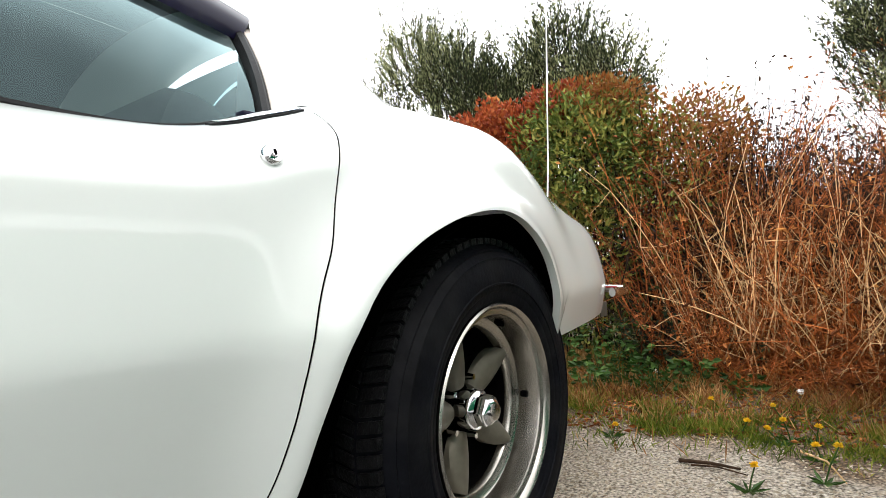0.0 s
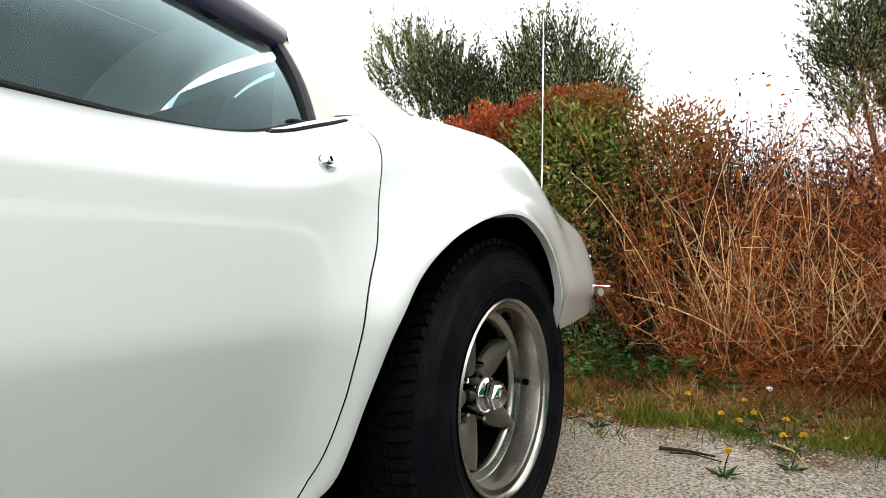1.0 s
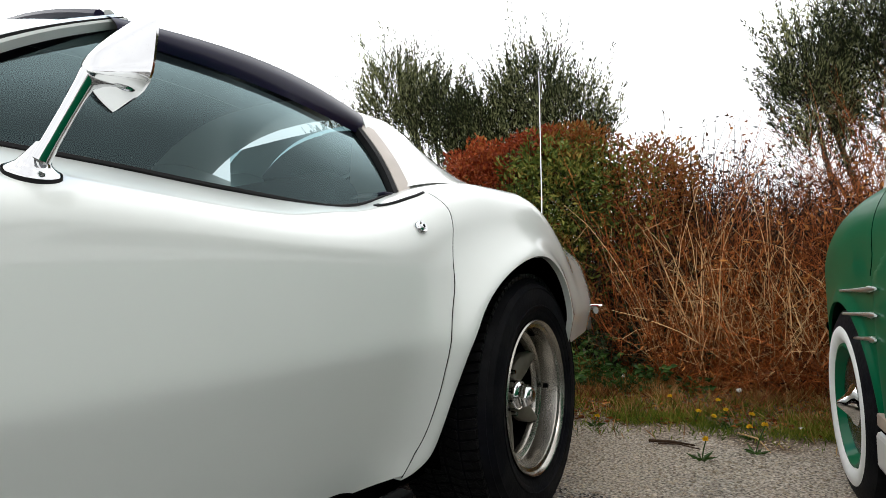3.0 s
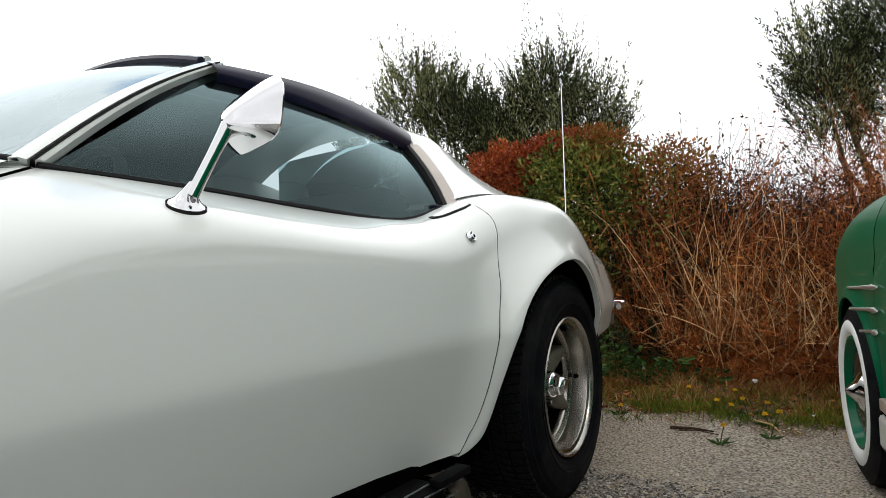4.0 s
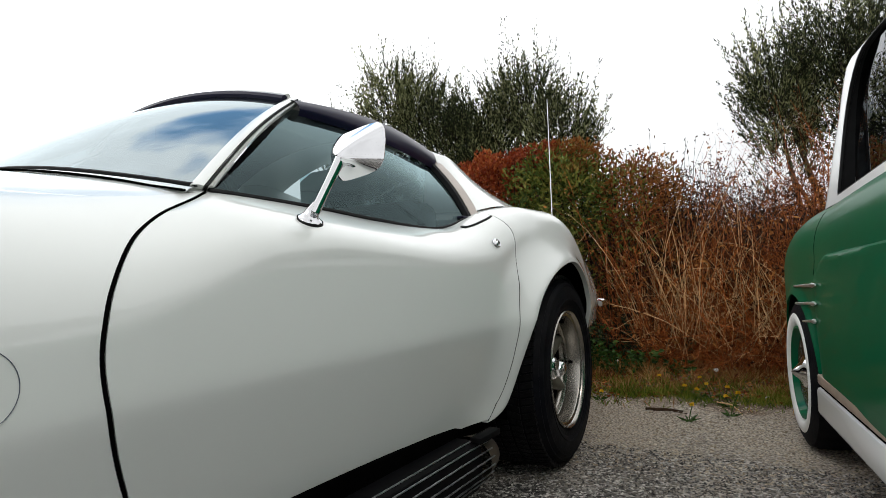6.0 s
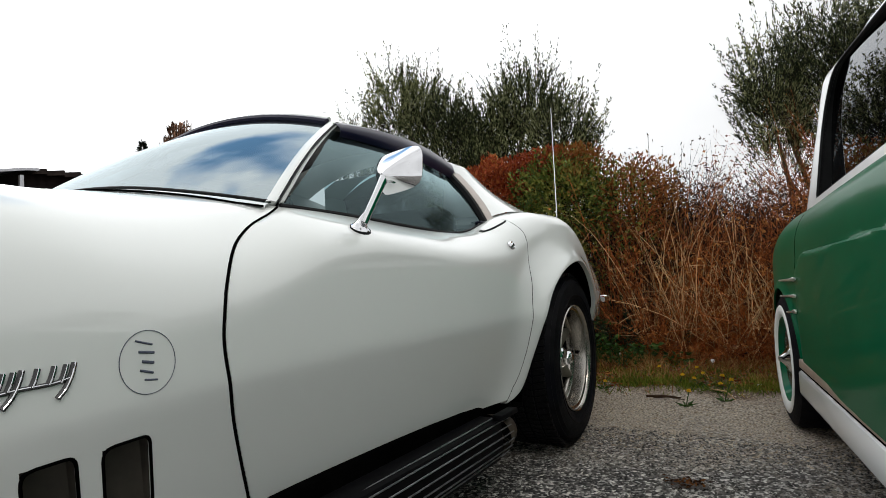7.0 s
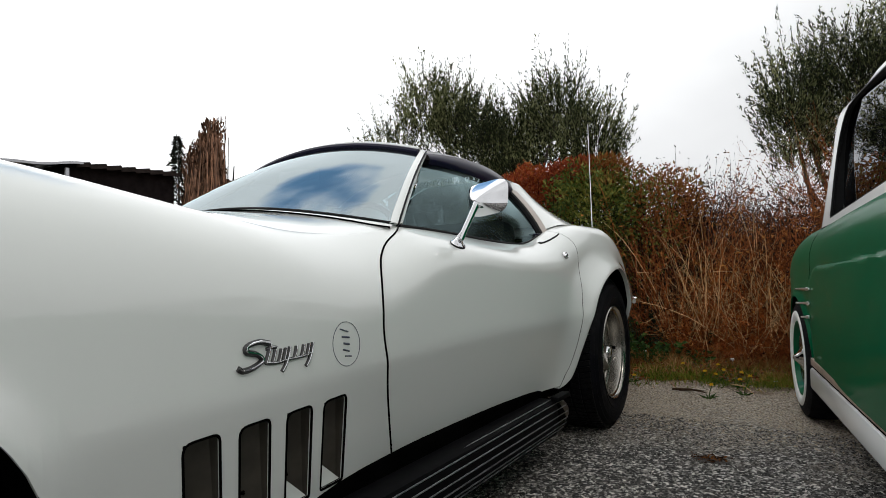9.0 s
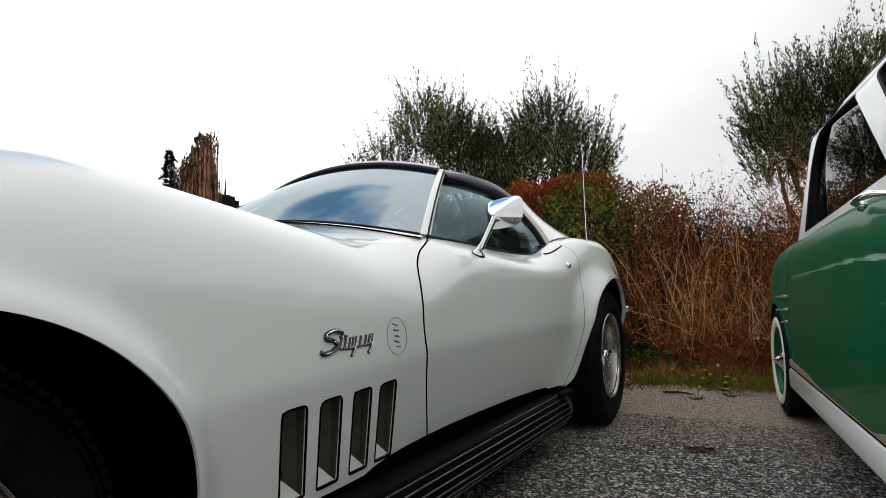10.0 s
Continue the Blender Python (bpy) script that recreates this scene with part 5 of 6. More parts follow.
def shrub_tree(name, foot, blobs, shoots, label, leaf_len=0.050, leaf_wide=0.014, leaf_mat=None, group="", seed=1, per_shoot=27, up=0.5):
    """A many-stemmed small tree: limbs to the middles of its clumps, upright leafy shoots that break the outline."""
    local = np.random.default_rng(seed)
    tree = empty(name, Matrix.Translation(foot), label, "tree", group)
    foot = np.array(foot)
    limbs, twigs = [], []
    cs, ws = [], []
    for c, r, share in blobs:
        c = np.array(c) - foot
        r = np.array(r)
        start = local.normal(size=3) * np.array([0.12, 0.12, 0.0])
        mid = start * 0.4 + c * 0.5 + local.normal(size=3) * 0.12
        limbs.append((np.array([start, mid * [1, 1, 0.9], c]), 0.05, 0.016))
        for _ in range(int(shoots * share)):
            d = local.normal(size=3)
            d /= np.linalg.norm(d)
            rad = local.uniform(0.25, 1.0) ** 0.45
            p = c + d * r * rad
            way = d * np.array([0.8, 0.8, 0.5]) + np.array([0, 0, up]) + local.normal(size=3) * 0.28
            way /= np.linalg.norm(way)
            ln = local.uniform(0.2, 0.5)
            if d[2] > 0.35 and rad > 0.85 and local.uniform() < 0.30:
                ln *= 1.5
                way = way * np.array([0.5, 0.5, 1.0])
                way /= np.linalg.norm(way)
            q = p + way * ln + local.normal(size=3) * 0.02
            twigs.append((np.array([p - way * 0.1 - d * 0.08, p, q]), 0.0035, 0.001))
            t = local.uniform(0, 1, per_shoot)[:, None]
            cs.append(p + (q - p) * t + local.normal(size=(per_shoot, 3)) * 0.012)
            ws.append(way + local.normal(size=(per_shoot, 3)) * 0.42)
    v, f = twig_mesh(limbs, 7)
    fast_mesh("trunk", v, f, BARK, tree, True)
    v, f = twig_mesh(twigs, 3)
    fast_mesh("branchwork", v, f, TWIG, tree)
    cs, ws = np.concatenate(cs), np.concatenate(ws)
    v, f = leaf_sheet(cs, local.uniform(0.6, 1.3, len(cs)) * leaf_len, local.uniform(0.7, 1.3, len(cs)) * leaf_wide, ws)
    fast_mesh("crown", v, f, leaf_mat or OLIVE_LEAF, tree)
    return tree


shrub_tree("olive_tree", (-2.9, 4.9, 0.05), [((-4.98, 4.8, 2.44), (0.50, 0.5, 0.48), 0.8), ((-4.10, 4.8, 3.06), (0.54, 0.55, 0.46), 1.1), ((-3.62, 4.85, 2.74), (0.45, 0.5, 0.45), 0.9), ((-3.00, 4.7, 2.30), (0.45, 0.5, 0.42), 0.8),
           ((-2.14, 4.8, 2.70), (0.46, 0.5, 0.42), 1.0), ((-1.62, 4.7, 2.20), (0.40, 0.5, 0.42), 0.8), ((-2.62, 4.8, 2.36), (0.34, 0.45, 0.40), 0.6), ((-3.5, 4.7, 1.9), (1.0, 0.6, 0.6), 1.2), ((-2.2, 4.6, 1.75), (0.85, 0.6, 0.6), 1.0), ((-4.5, 4.9, 1.6), (0.7, 0.5, 0.6), 0.8)],
           330, "grey-green shrubby olive-like tree with upright shoots behind the hedge", seed=3, group="trees behind the hedge", up=1.5)
shrub_tree("olive_tree", (1.3, 5.4, 0.05), [((0.62, 5.3, 2.56), (0.34, 0.5, 0.44), 0.7), ((1.20, 5.4, 2.76), (0.50, 0.6, 0.52), 0.9), ((1.80, 5.5, 2.78), (0.6, 0.6, 0.56), 1.0), ((2.55, 5.5, 2.52), (0.7, 0.6, 0.7), 1.0), ((0.62, 5.2, 2.12), (0.36, 0.5, 0.45), 0.6),
           ((1.35, 5.3, 2.20), (0.7, 0.6, 0.6), 1.0), ((2.53, 5.5, 2.20), (0.8, 0.6, 0.8), 1.0), ((0.68, 5.1, 1.60), (0.38, 0.4, 0.4), 0.12), ((1.53, 5.1, 1.60), (0.8, 0.5, 0.5), 0.12), ((2.63, 5.2, 1.50), (0.8, 0.5, 0.5), 0.12)],
           280, "tall grey-green shrubby tree rising over reddish twigs", seed=5, group="trees behind the hedge", up=1.4)


def bush(name, blobs, count, mat, label, leaf_len, leaf_wide, seed, stems=60, stem_mat=None):
    """A clipped dense bush: small leaves thick near its skin, stems inside."""
    local = np.random.default_rng(seed)
    c0 = np.array(blobs[0][0])
    foot = np.array([c0[0], c0[1], 0.02])
    ob = empty(name, Matrix.Translation(foot), label, "bush")
    cs, ws = [], []
    total = sum(b[2] for b in blobs)
    for c, r, share in blobs:
        n = int(count * share / total)
        d = local.normal(size=(n, 3))
        d /= np.linalg.norm(d, axis=1)[:, None]
        rad = local.uniform(0.12, 1.0, n)[:, None] ** 0.4
        lump = 1 + 0.16 * np.sin(d[:, :1] * 7 + seed) * np.cos(d[:, 2:] * 6 + d[:, 1:2] * 5)
        p = np.array(c) - foot + d * np.array(r) * rad * lump
        cs.append(p)
        ws.append(d + local.normal(size=(n, 3)) * 0.8 + np.array([0, 0, 0.35]))
    cs, ws = np.concatenate(cs), np.concatenate(ws)
    keep = cs[:, 2] > 0.0
    cs, ws = cs[keep], ws[keep]
    v, f = leaf_sheet(cs, local.uniform(0.6, 1.4, len(cs)) * leaf_len, local.uniform(0.7, 1.3, len(cs)) * leaf_wide, ws)
    fast_mesh("foliage", v, f, mat, ob)
    lines = []
    for _ in range(stems):
        c, r, _s = blobs[local.integers(len(blobs))]
        end = np.array(c) - foot + local.normal(size=3) * np.array(r) * 0.5
        start = np.array([end[0] * 0.7, end[1] * 0.7, 0.0])
        lines.append((np.array([start, (start + end) / 2 + local.normal(size=3) * 0.05, end]), 0.007, 0.002))
    v, f = twig_mesh(lines, 4)
    fast_mesh("stem_mass", v, f, stem_mat or TWIG, ob)
    return ob


bush("hedge_bush", [((-1.42, 2.35, 1.34), (0.34, 0.40, 0.32), 0.8), ((-1.40, 2.4, 0.8), (0.35, 0.4, 0.5), 0.5), ((-0.98, 2.36, 1.55), (0.24, 0.28, 0.13), 0.15)], 17000, RED_LEAF, "clipped bush turned red for autumn", 0.036, 0.019, 11)
bush("hedge_bush", [((-0.86, 2.3, 1.20), (0.42, 0.42, 0.42), 1.0), ((-0.9, 2.35, 0.62), (0.40, 0.42, 0.6), 0.8), ((-0.92, 2.4, 1.40), (0.32, 0.3, 0.20), 0.3), ((-0.45, 2.4, 1.0), (0.35, 0.35, 0.5), 0.25), ((-2.0, 2.5, 0.8), (0.5, 0.4, 0.75), 0.8)], 19000, GREEN_LEAF, "dense clipped bush with small green and yellowing leaves", 0.040, 0.019, 12)
# yellowing, half-bare shrub where the hedge meets the bramble
bush("hedge_bush", [((-0.30, 2.5, 1.15), (0.38, 0.35, 0.38), 1.0), ((-0.25, 2.5, 0.6), (0.4, 0.3, 0.5), 0.7), ((-0.78, 2.36, 1.53), (0.32, 0.28, 0.15), 0.45)], 9500, leafy("amber_leaf", ((0.0, (0.06, 0.03, 0.008)), (0.5, (0.30, 0.10, 0.025)), (1.0, (0.22, 0.19, 0.05))), 4.0), "thin amber-leaved shrub in the hedge", 0.034, 0.016, 13, 120)


# ---- bramble and dry thicket along the back ----
def thicket(name, x0, x1, top, count, mat_leaf, mat_stem, label, seed, y0=2.0, y1=3.0, leaf_n=10, straight=0.12):
    local = np.random.default_rng(seed)
    ob = tagged(empty(name, Matrix.Translation(((x0 + x1) / 2, (y0 + y1) / 2, 0.02)), label, "thicket"), kind="stuff")
    off = np.array([(x0 + x1) / 2, (y0 + y1) / 2, 0.02])
    lines, cs, ws = [], [], []
    for _ in range(count):
        x, y = local.uniform(x0, x1), local.uniform(y0, y1)
        h = top(x) * local.uniform(0.45, 1.08) * (0.65 + 0.35 * smooth(y0, y0 + 0.5, y))
        way = np.array([local.normal() * 0.35, local.normal() * 0.3 - 0.1, 1.0])
        pts = [np.array([x, y, 0.0])]
        way /= np.linalg.norm(way)
        steps = 7
        for k in range(steps):
            way = way + local.normal(size=3) * straight - np.array([0, 0, 0.06 * k / steps])
            way /= np.linalg.norm(way)
            pts.append(pts[-1] + way * h / steps)
        pts = np.array(pts) - off
        lines.append((pts, local.uniform(0.0022, 0.0056), 0.0011))
        for _b in range(3):
            j = local.integers(2, steps)
            w2 = local.normal(size=3) + np.array([0, 0, 0.3])
            w2 /= np.linalg.norm(w2)
            q = pts[j] + w2 * local.uniform(0.1, 0.3)
            lines.append((np.array([pts[j], (pts[j] + q) / 2 + local.normal(size=3) * 0.02, q]), 0.0016, 0.0006))
        t = local.integers(1, steps + 1, leaf_n)
        p = pts[t] + local.normal(size=(leaf_n, 3)) * 0.022
        cs.append(p)
        ws.append(local.normal(size=(leaf_n, 3)) + np.array([0, -0.3, -0.2]))
    v, f = twig_mesh(lines, 3)
    fast_mesh("stem_mass", v, f, mat_stem, ob)
    cs, ws = np.concatenate(cs), np.concatenate(ws)
    v, f = leaf_sheet(cs, local.uniform(0.015, 0.05, len(cs)), local.uniform(0.006, 0.018, len(cs)), ws)
    fast_mesh("foliage", v, f, mat_leaf, ob)
    return ob


thick_top = curve((-1.2, 1.65), (-0.4, 1.65), (-0.1, 1.56), (0.2, 1.42), (0.5, 1.28), (0.9, 1.25), (1.5, 1.45), (3.0, 1.7))
thicket("bramble_thicket", -0.48, 2.8, thick_top, 1850, RUST_LEAF, RUST_STEM, "tangled rust-brown dried bramble", 21, 1.95, 3.0, 12)
# near-black backing: the shade in the front bramble's gaps is put into its colour
thicket("bramble_thicket", -0.6, 3.2, lambda x: thick_top(x) * 1.0, 4000, DARK_LEAF, TWIG, "dense bramble at the back, coloured near black as shade between the front stems", 25, 2.6, 3.8, 30, 0.2)
thicket("bramble_thicket", -0.12, 2.4, lambda x: 0.60, 1250, RUST_LEAF, RUST_STEM, "low rusty tangle of fine stems at the hedge foot", 27, 1.86, 2.2, 6, 0.3)
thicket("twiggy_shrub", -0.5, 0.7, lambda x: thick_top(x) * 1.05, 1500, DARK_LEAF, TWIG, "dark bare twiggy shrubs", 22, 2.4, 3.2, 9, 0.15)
thicket("twiggy_shrub", 0.15, 3.2, lambda x: 1.45 + 1.0 * smooth(0.35, 1.1, x), 2300, RUST_LEAF, RUST_STEM, "reddish bare twigs under the tall tree", 26, 4.2, 5.2, 10, 0.2)
thicket("dry_stalks", -0.2, 2.2, lambda x: thick_top(x) * 0.95, 400, RUST_LEAF, DRY_STEM, "pale dry straw stalks leaning in the bramble", 23, 1.9, 2.3, 2, 0.10)
thicket("leafy_scrub", -0.5, 0.12, lambda x: 0.55 - 0.4 * x, 80, DARK_GREEN_LEAF, TWIG, "dark green scrub at the hedge foot", 28, 1.98, 2.3, 34, 0.18)
thicket("leafy_scrub", -3.4, -1.5, lambda x: 1.5, 500, GREEN_LEAF, TWIG, "dark leafy scrub behind the parked car", 24, 2.2, 3.2, 40, 0.15)


# ---- verge: grass tufts, weeds, dandelions, sticks ----
def verge_edge(x):
    return 0.95 + 0.07 * math.sin(x * 3.1) + 0.16 * noise.noise((x * 2.0, 3.0, 0)) + 0.08 * smooth(0.35, 0.8, x)


def grass_strip(x0, x1, count, seed, near=-0.1, far=2.0, size=1.0):
    local = np.random.default_rng(seed)
    base, way, ln = [], [], []
    while len(base) < count:
        x, y = local.uniform(x0, x1), local.uniform(0.65, 2.4)
        d = y - verge_edge(x)
        thick = smooth(-0.08, 0.35, d) * (0.05 + 0.95 * smooth(-0.02, 0.26, noise.noise((x * 5.5, y * 5.5, 1.0))))
        thick *= (1 - smooth(far - 0.2, far + 0.1, d)) * smooth(near - 0.05, near + 0.15, d)
        if d < -0.1 or local.uniform() > thick + 0.015:
            continue
        base.append((x, y, ground_z(x, y)))
        way.append((local.normal() * 0.5, local.normal() * 0.5 - 0.1, 0.75))
        ln.append(size * local.uniform(0.03, 0.085) * (1 + 0.6 * smooth(0.3, 1.0, d)))
    base, way, ln = np.array(base), np.array(way), np.array(ln)
    return leaf_sheet(base, ln, np.full(len(ln), 0.0042), way, 0.2)


v, f = grass_strip(-2.4, 0.85, 17000, 31, -0.1, 0.6, 0.70)
tagged(fast_mesh("verge_grass", v, f, GRASS), "rough short green grass along the hedge foot", "grass", kind="stuff")
v, f = grass_strip(-1.2, 2.4, 15000, 32, 0.22)
tagged(fast_mesh("dry_grass", v, f, DRY_GRASS), "withered straw-brown grass under the bramble", "grass", kind="stuff")


def litter():
    """Withered leaves and bits lying along the hedge foot."""
    local = np.random.default_rng(33)
    n = 9000
    x = local.uniform(-2.2, 2.4, n)
    y = np.array([verge_edge(a) for a in x]) + local.uniform(0.15, 1.2, n)
    base = np.stack((x, y, np.array([ground_z(a, b) for a, b in zip(x, y)]) + local.uniform(0.003, 0.02, n)), 1)
    return leaf_sheet(base, local.uniform(0.012, 0.04, n), local.uniform(0.006, 0.016, n), local.normal(size=(n, 3)) * np.array([1, 1, 0.15]))


v, f = litter()
tagged(fast_mesh("leaf_litter", v, f, RUST_LEAF), "fallen brown leaves scattered in the verge", "leaf litter", kind="stuff")


def weed(x, y, size, leaves, seed):
    """A low leafy weed: broad leaves on short stalks."""
    local = np.random.default_rng(seed)
    ob = empty("weed", Matrix.Translation((x, y, ground_z(x, y))), "low green leafy weed at the hedge foot", "weed", "weeds along the hedge")
    t = local.uniform(0, 2 * math.pi, leaves)
    h = local.uniform(0.15, 1.0, leaves) * size
    r = local.uniform(0.1, 0.7, leaves) * size
    base = np.stack((r * np.cos(t), r * np.sin(t) * 0.7, h), 1)
    way = np.stack((np.cos(t), np.sin(t), local.uniform(-0.3, 0.6, leaves)), 1)
    v, f = leaf_sheet(base, local.uniform(0.5, 1.0, leaves) * 0.052, local.uniform(0.5, 1.0, leaves) * 0.034, way)
    fast_mesh("foliage", v, f, WEED_LEAF, ob)
    lines = [(np.array([[b[0] * 0.2, b[1] * 0.2, 0.0], b * [0.7, 0.7, 0.6], b]), 0.0022, 0.0012) for b in base[::3]]
    v, f = twig_mesh(lines, 3)
    fast_mesh("stalk_mass", v, f, WEED_LEAF, ob)


for k, (x, y, size, leaves) in enumerate(((-0.62, 2.0, 0.30, 90), (-0.45, 1.85, 0.20, 80), (-0.28, 1.80, 0.16, 70), (-0.12, 1.85, 0.15, 60), (-0.85, 1.95, 0.25, 70), (-0.55, 1.7, 0.14, 50), (-1.1, 2.0, 0.3, 60), (0.05, 1.9, 0.10, 30))):
    weed(x, y - 0.12, size, leaves, 60 + k)


def dandelion(x, y, h, seed):
    local = np.random.default_rng(seed)
    ob = empty("dandelion", Matrix.Translation((x, y, ground_z(x, y))), "yellow dandelion flowering on the verge", "flower", "dandelions")
    top = np.array([local.normal() * 0.02, local.normal() * 0.02 - 0.01, h])
    v, f = twig_mesh([(np.array([[0, 0, 0], top * [0.4, 0.4, 0.5], top]), 0.0025, 0.002)], 5)
    fast_mesh("stem", v, f, WEED_LEAF, ob)
    n = 46
    t = local.uniform(0, 2 * math.pi, n)
    lift = local.uniform(0.1, 2.2, n)
    way = np.stack((np.cos(t), np.sin(t), lift), 1)
    v, f = leaf_sheet(np.tile(top, (n, 1)), np.full(n, 0.0145), np.full(n, 0.007), way)
    fast_mesh("flower_head", v, f, PETAL_YELLOW, ob)
    m = 6
    t = np.linspace(0, 2 * math.pi, m, endpoint=False) + local.uniform(0, 1)
    way = np.stack((np.cos(t), np.sin(t), np.full(m, 0.35)), 1)
    v, f = leaf_sheet(np.zeros((m, 3)), local.uniform(0.035, 0.07, m), np.full(m, 0.014), way)
    fast_mesh("foliage", v, f, WEED_LEAF, ob)


for k, (x, y, h) in enumerate(((0.272, 0.72, 0.075), (-0.204, 0.99, 0.04), (0.423, 0.87, 0.10), (0.03, 1.50, 0.05), (0.26, 1.40, 0.07), (0.16, 1.20, 0.06), (0.28, 1.16, 0.05), (0.37, 1.22, 0.06), (0.30, 1.22, 0.07), (0.40, 1.05, 0.05))):
    dandelion(x, y, h, 80 + k)


BROWN_STICK = material("brown_stick", (0.05, 0.028, 0.016), 0.85, noise_scale=40, vary=0.5, specular=0.15)


def stick(pts, r, label, mat):
    v, f = twig_mesh([(np.array(pts), r, r * 0.5)], 6)
    tagged(fast_mesh("stick", v, f, mat, None, True), label, "stick", "fallen sticks")


stick([(0.06, 0.85, 0.010), (0.15, 0.845, 0.018), (0.225, 0.86, 0.010)], 0.0065, "brown broken stick lying on the dirt", BROWN_STICK)
stick([(0.10, 0.825, 0.010), (0.17, 0.83, 0.016), (0.25, 0.82, 0.010)], 0.0035, "thin brown stick lying on the dirt", BROWN_STICK)
stick([(0.34, 1.1, 0.012), (0.42, 0.98, 0.03), (0.47, 0.88, 0.012)], 0.004, "pale straw stick leaning in the grass", DRY_STEM)
PAPER = material("white_scrap", (0.7, 0.68, 0.65), 0.7, noise_scale=60, vary=0.2)
for x, y, z, r in ((0.274, 1.72, 0.06, 0.013), (0.55, 1.28, 0.02, 0.014), (-0.35, 1.9, 0.06, 0.012)):
    bm = bmesh.new()
    bmesh.ops.create_icosphere(bm, subdivisions=2, radius=r)
    for vt in bm.verts:
        vt.co *= 1 + 0.9 * noise.noise(vt.co * 110)
        vt.co.z *= 0.7
    ob = tagged(mesh_object("paper_scrap", bm, PAPER), "crumpled pale scrap caught in the verge", "litter", "scraps")
    ob.location = (x, y, z if z > 0.05 else ground_z(x, y) + r * 0.5)


# ---- loose stones on the yard ----
def stones(n, seed, x0, x1, y0, y1, size, mat, name, label):
    local = np.random.default_rng(seed)
    ico = np.array([(0, 0, 1), (0.9, 0, 0.1), (0.28, 0.85, 0), (-0.72, 0.53, 0.1), (-0.72, -0.53, 0), (0.28, -0.85, 0.1), (0, 0, -0.6)])
    tri = np.array([(0, 1, 2), (0, 2, 3), (0, 3, 4), (0, 4, 5), (0, 5, 1), (6, 2, 1), (6, 3, 2), (6, 4, 3), (6, 5, 4), (6, 1, 5)])
    x, y = local.uniform(x0, x1, n), local.uniform(y0, y1, n)
    s = size * local.uniform(0.35, 1.0, n) ** 1.5
    turn = local.uniform(0, 2 * math.pi, n)
    shape = ico[None] * local.uniform(0.6, 1.25, (n, 7, 1)) * np.stack((np.ones(n), local.uniform(0.6, 1, n), local.uniform(0.35, 0.7, n)), 1)[:, None]
    c, q = np.cos(turn)[:, None], np.sin(turn)[:, None]
    vx, vy = shape[..., 0] * c - shape[..., 1] * q, shape[..., 0] * q + shape[..., 1] * c
    z = np.array([ground_z(a, b) for a, b in zip(x, y)])
    verts = np.stack((vx * s[:, None] + x[:, None], vy * s[:, None] + y[:, None], shape[..., 2] * s[:, None] + (z + 0.1 * s)[:, None]), 2).reshape(-1, 3)
    faces = (tri[None] + 7 * np.arange(n)[:, None, None]).reshape(-1, 3)
    tagged(fast_mesh(name, verts, faces, mat), label, "gravel", kind="stuff")


STONE = leafy("grey_stone", ((0.0, (0.012, 0.0115, 0.011)), (0.5, (0.085, 0.08, 0.074)), (1.0, (0.50, 0.48, 0.44))), 30.0, 0.85, 0.0)
PALE_STONE = leafy("pale_gravel", ((0.0, (0.10, 0.075, 0.05)), (0.5, (0.34, 0.275, 0.20)), (1.0, (0.66, 0.58, 0.46))), 30.0, 0.85, 0.0)
stones(42000, 41, -0.35, 1.5, -1.9, 0.25, 0.0078, STONE, "loose_chippings", "loose grey chippings on the coarse tarmac")
stones(9000, 42, -1.2, 1.3, 0.0, 1.2, 0.009, PALE_STONE, "loose_gravel", "pale gravel scattered on the dirt")

# oily patch on the tarmac
bm = bmesh.new()
c0 = bm.verts.new((0.432, -0.307, ground_z(0.432, -0.307) + 0.006))
ringv = []
for k in range(40):
    a = 2 * math.pi * k / 40
    r = 0.045 * (1 + 0.4 * noise.noise((math.cos(a) * 1.5, math.sin(a) * 1.5, 4)))
    x, y = 0.432 + r * 1.2 * math.cos(a), -0.307 + r * math.sin(a)
    ringv.append(bm.verts.new((x, y, ground_z(x, y) + 0.004)))
for k in range(40):
    bm.faces.new((c0, ringv[k], ringv[(k + 1) % 40]))
tagged(mesh_object("oil_spot", bm, material("oily_dirt", (0.022, 0.014, 0.008), 0.5, noise_scale=60, vary=0.5, bump=0.6, bump_scale=120)), "small dark brown oily patch on the tarmac", "stain")


local = np.random.default_rng(47)
cs = np.stack((0.432 + local.normal(size=90) * 0.032, -0.307 + local.normal(size=90) * 0.022, np.full(90, 0.010)), 1)
v, f = leaf_sheet(cs, local.uniform(0.008, 0.022, 90), local.uniform(0.004, 0.010, 90), local.normal(size=(90, 3)) * np.array([1, 1, 0.3]))
tagged(fast_mesh("leaf_crumbs", v, f, DARK_LEAF), "crumbled brown leaves on the tarmac stain", "leaf litter", kind="stuff")


# ---- far side: low shed with a wavy tiled edge, a dead cypress, a small fir ----
SHED = material("tarred_boards", (0.012, 0.009, 0.009), 0.9, noise_scale=6, vary=0.4, specular=0.1)
TILE = material("dark_roof_tile", (0.022, 0.016, 0.014), 0.85, noise_scale=10, vary=0.5, specular=0.15)
shed = empty("shed", Matrix.Translation((-12.2, 0, 0)), "low dark shed with a wavy tiled roof edge", "shed")
part("wall", box(-2.0, 0.0, 3.1, 5.55, 0.0, 3.10), SHED, shed)


def roof_wave(u, v):
    y = 3.28 + 2.36 * u
    step = (y * 3.1) % 1.0
    return 0.22 - 2.4 * v, y, 3.12 + 0.045 * step + 0.25 * v + 0.05 * u


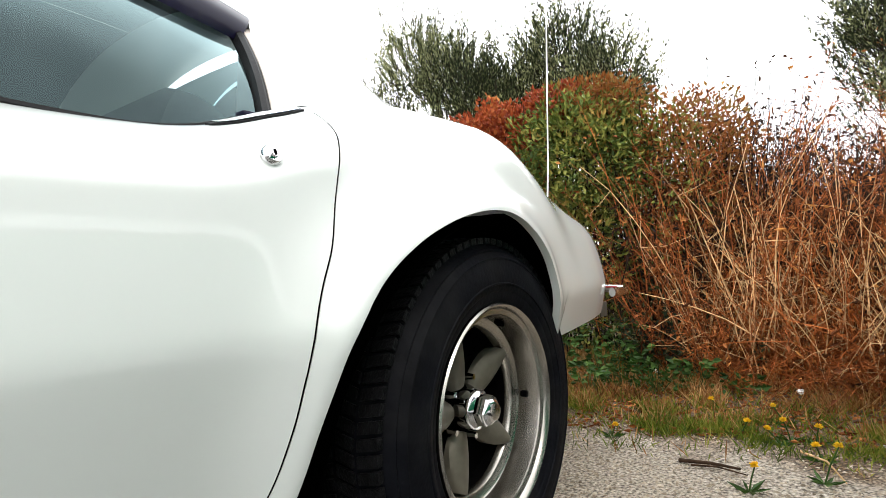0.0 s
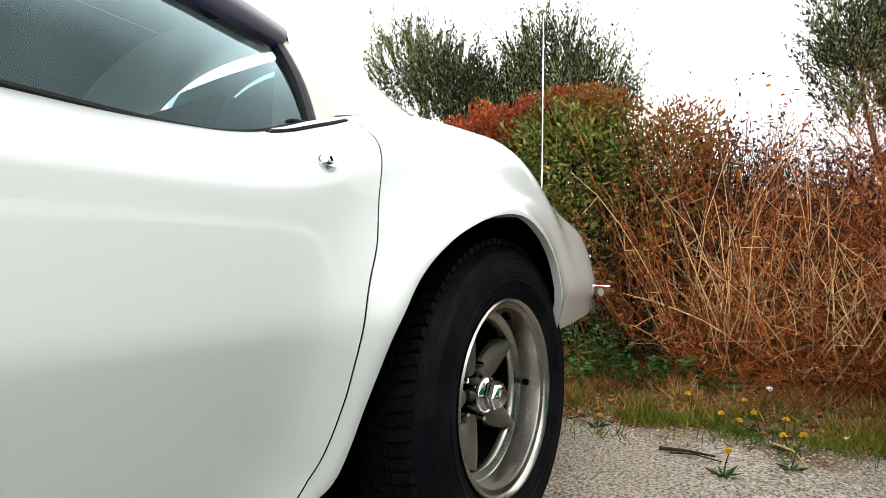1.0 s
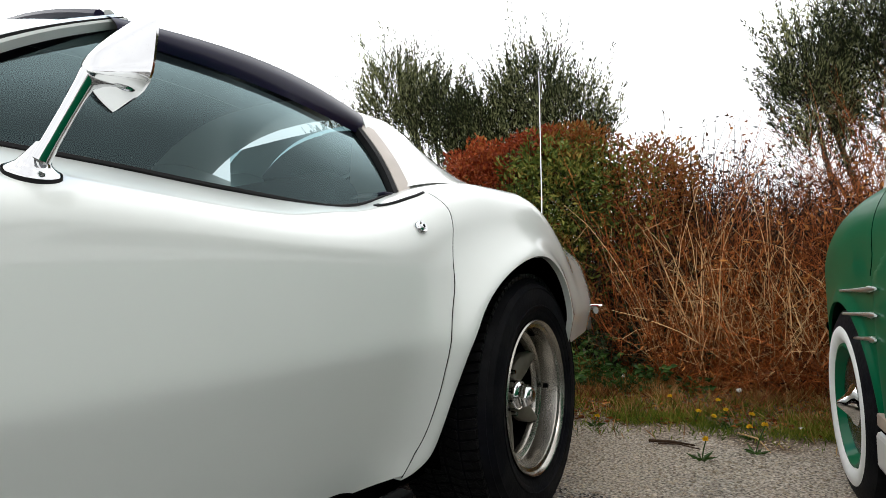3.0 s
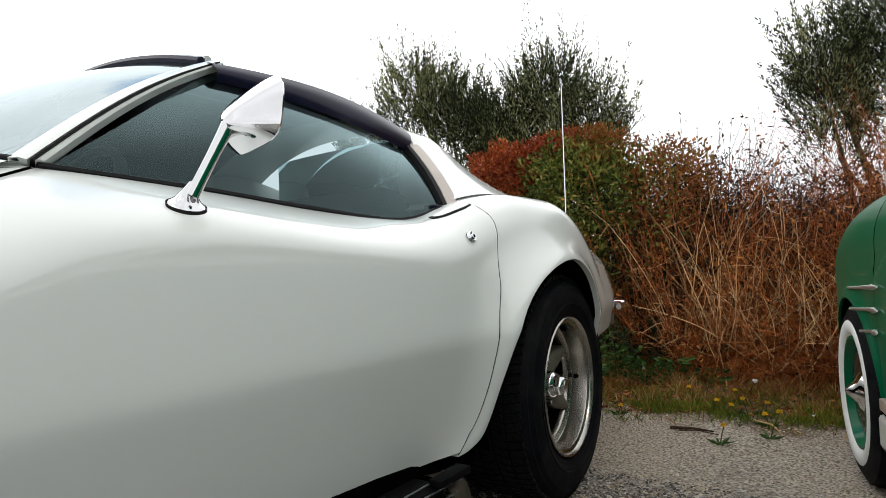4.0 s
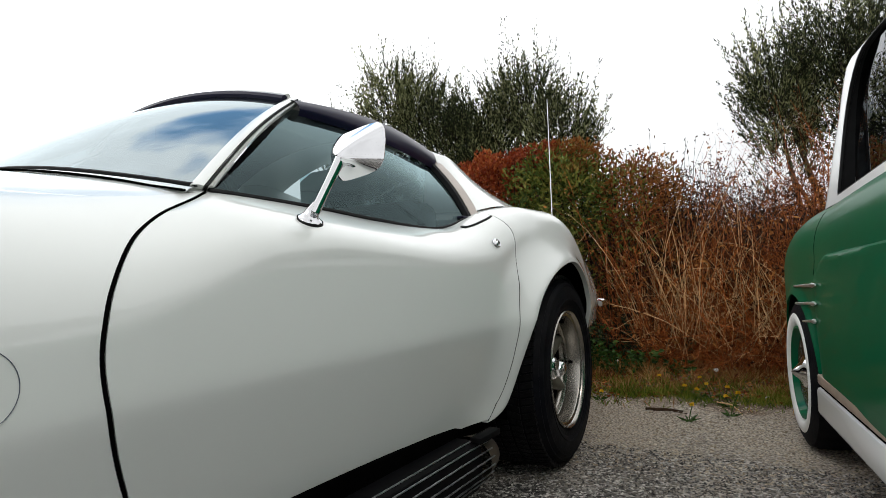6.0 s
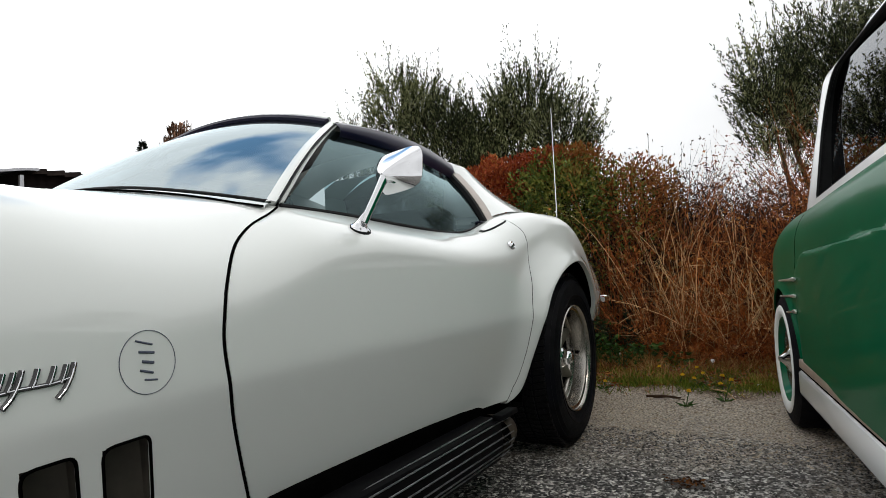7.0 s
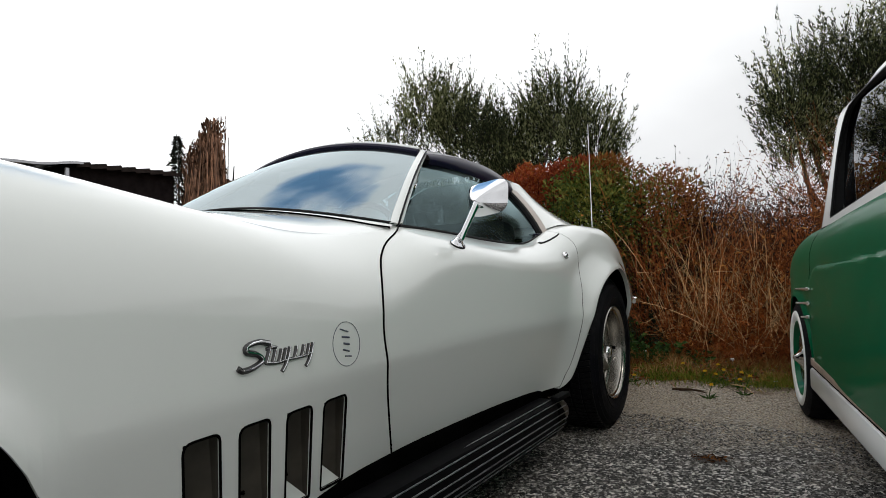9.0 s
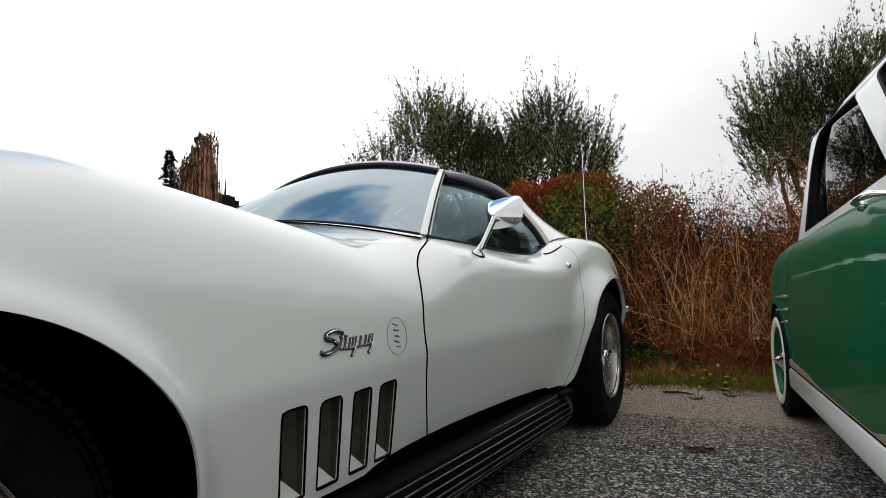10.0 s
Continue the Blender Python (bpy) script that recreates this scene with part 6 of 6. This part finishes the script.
part("roof", thicken(grid(roof_wave, 120, 3), (0, 0, -0.1)), TILE, shed)
part("side_wall", box(-1.8, -0.1, -4.5, 3.1, 0.0, 2.62), SHED, shed)
part("awning", thicken(grid(lambda u, v: (0.35 - 2.2 * v, -4.6 + 7.95 * u, 2.40 + 0.72 * u + 0.05 * v + 0.02 * math.sin(u * 40)), 60, 2), (0, 0, -0.05)), PIPE_EDGE, shed, "sagging pale sheet awning")
part("post", box(0.12, 0.18, 3.08, 3.15, 0, 3.0), PIPE_EDGE, shed, "pale metal post")

dead = empty("dead_cypress", Matrix.Translation((-12.0, 6.30, 0)), "dead cypress with a sheaf of bare tan stems", "tree")
local = np.random.default_rng(51)
lines = []
for k in range(460):
    a, b = local.uniform(-0.86, 0.50), abs(local.normal()) * 0.16 - 0.04
    peak = 4.66 - 1.15 * max(0.20 - a, 0) - 2.2 * max(a - 0.34, 0)
    top = np.array([b * 1.2, a * 0.66 + 0.06 + local.normal() * 0.06, peak * local.uniform(0.72, 1.02)])
    p0 = np.array([b, a, 0.0])
    lines.append((np.array([p0, (p0 + top) / 2 + local.normal(size=3) * [0.06, 0.08, 0], top]), local.uniform(0.010, 0.030), 0.008))
v, f = twig_mesh(lines, 4)
fast_mesh("stem_mass", v, f, material("bare_tan_stem", (0.24, 0.125, 0.075), 0.85, noise_scale=6, vary=0.6, island_vary=0.8), dead)
n = 4200
a = local.uniform(-0.80, 0.48, n)
peak = 4.62 - 1.15 * np.clip(0.20 - a, 0, None) - 2.2 * np.clip(a - 0.34, 0, None)
cs = np.stack((local.normal(size=n) * 0.16 - 0.02, a * 0.72 + 0.05, local.uniform(0.2, 1.0, n) ** 0.7 * peak), 1)
v, f = leaf_sheet(cs, local.uniform(0.05, 0.22, n), local.uniform(0.02, 0.06, n), local.normal(size=(n, 3)) * 0.35 + np.array([0, 0, 1.0]))
fast_mesh("crown", v, f, leafy("dead_sprays", ((0.0, (0.010, 0.006, 0.004)), (0.55, (0.10, 0.05, 0.028)), (1.0, (0.34, 0.19, 0.12))), 3.0, 0.8, 0.1), dead)

fir = empty("small_fir", Matrix.Translation((-13.5, 6.50, 0.0)), "small dark conifer beside the shed", "tree")
v, f = twig_mesh([(np.array([[0, 0, 0.0], [0, 0.02, 2.1], [0.02, 0, 4.42]]), 0.07, 0.012)], 6)
fast_mesh("trunk", v, f, BARK, fir)
cs, ws = [], []
for _ in range(2600):
    z = local.uniform(1.4, 4.42)
    tier = (z * 3.6) % 1.0
    r = (4.6 - z) * 0.26 * (1 - 0.75 * tier) * local.uniform(0.15, 1.0)
    a = local.uniform(0, 2 * math.pi)
    cs.append((r * math.cos(a), r * math.sin(a), z))
    ws.append((math.cos(a), math.sin(a), 0.15))
v, f = leaf_sheet(np.array(cs), local.uniform(0.07, 0.15, 2600), np.full(2600, 0.035), np.array(ws) + local.normal(size=(2600, 3)) * 0.3)
fast_mesh("crown", v, f, leafy("fir_needle", ((0.0, (0.008, 0.012, 0.007)), (1.0, (0.03, 0.036, 0.022))), 3.0), fir)
low = empty("ruined_shed", Matrix.Translation((-12.3, 6.9, 0)), "low dark broken lean-to beside the cypress", "shed")
for k in range(12):
    y = -0.62 + 0.145 * k
    top = 3.26 - 0.30 * smooth(0.45, 0.95, y) + local.uniform(-0.09, 0.07)
    part("board", box(-0.1, 0.1, y, y + 0.138, 0.0, top, 0.01), SHED, low)
part("pole", tube([(0, 0.42, 3.1), (0.02, 0.45, 3.62)], [0.03, 0.012], 6), SHED, low)
part("brace", box(-0.7, 0.12, -0.7, 1.12, 2.70, 2.78, 0.02), TILE, low)
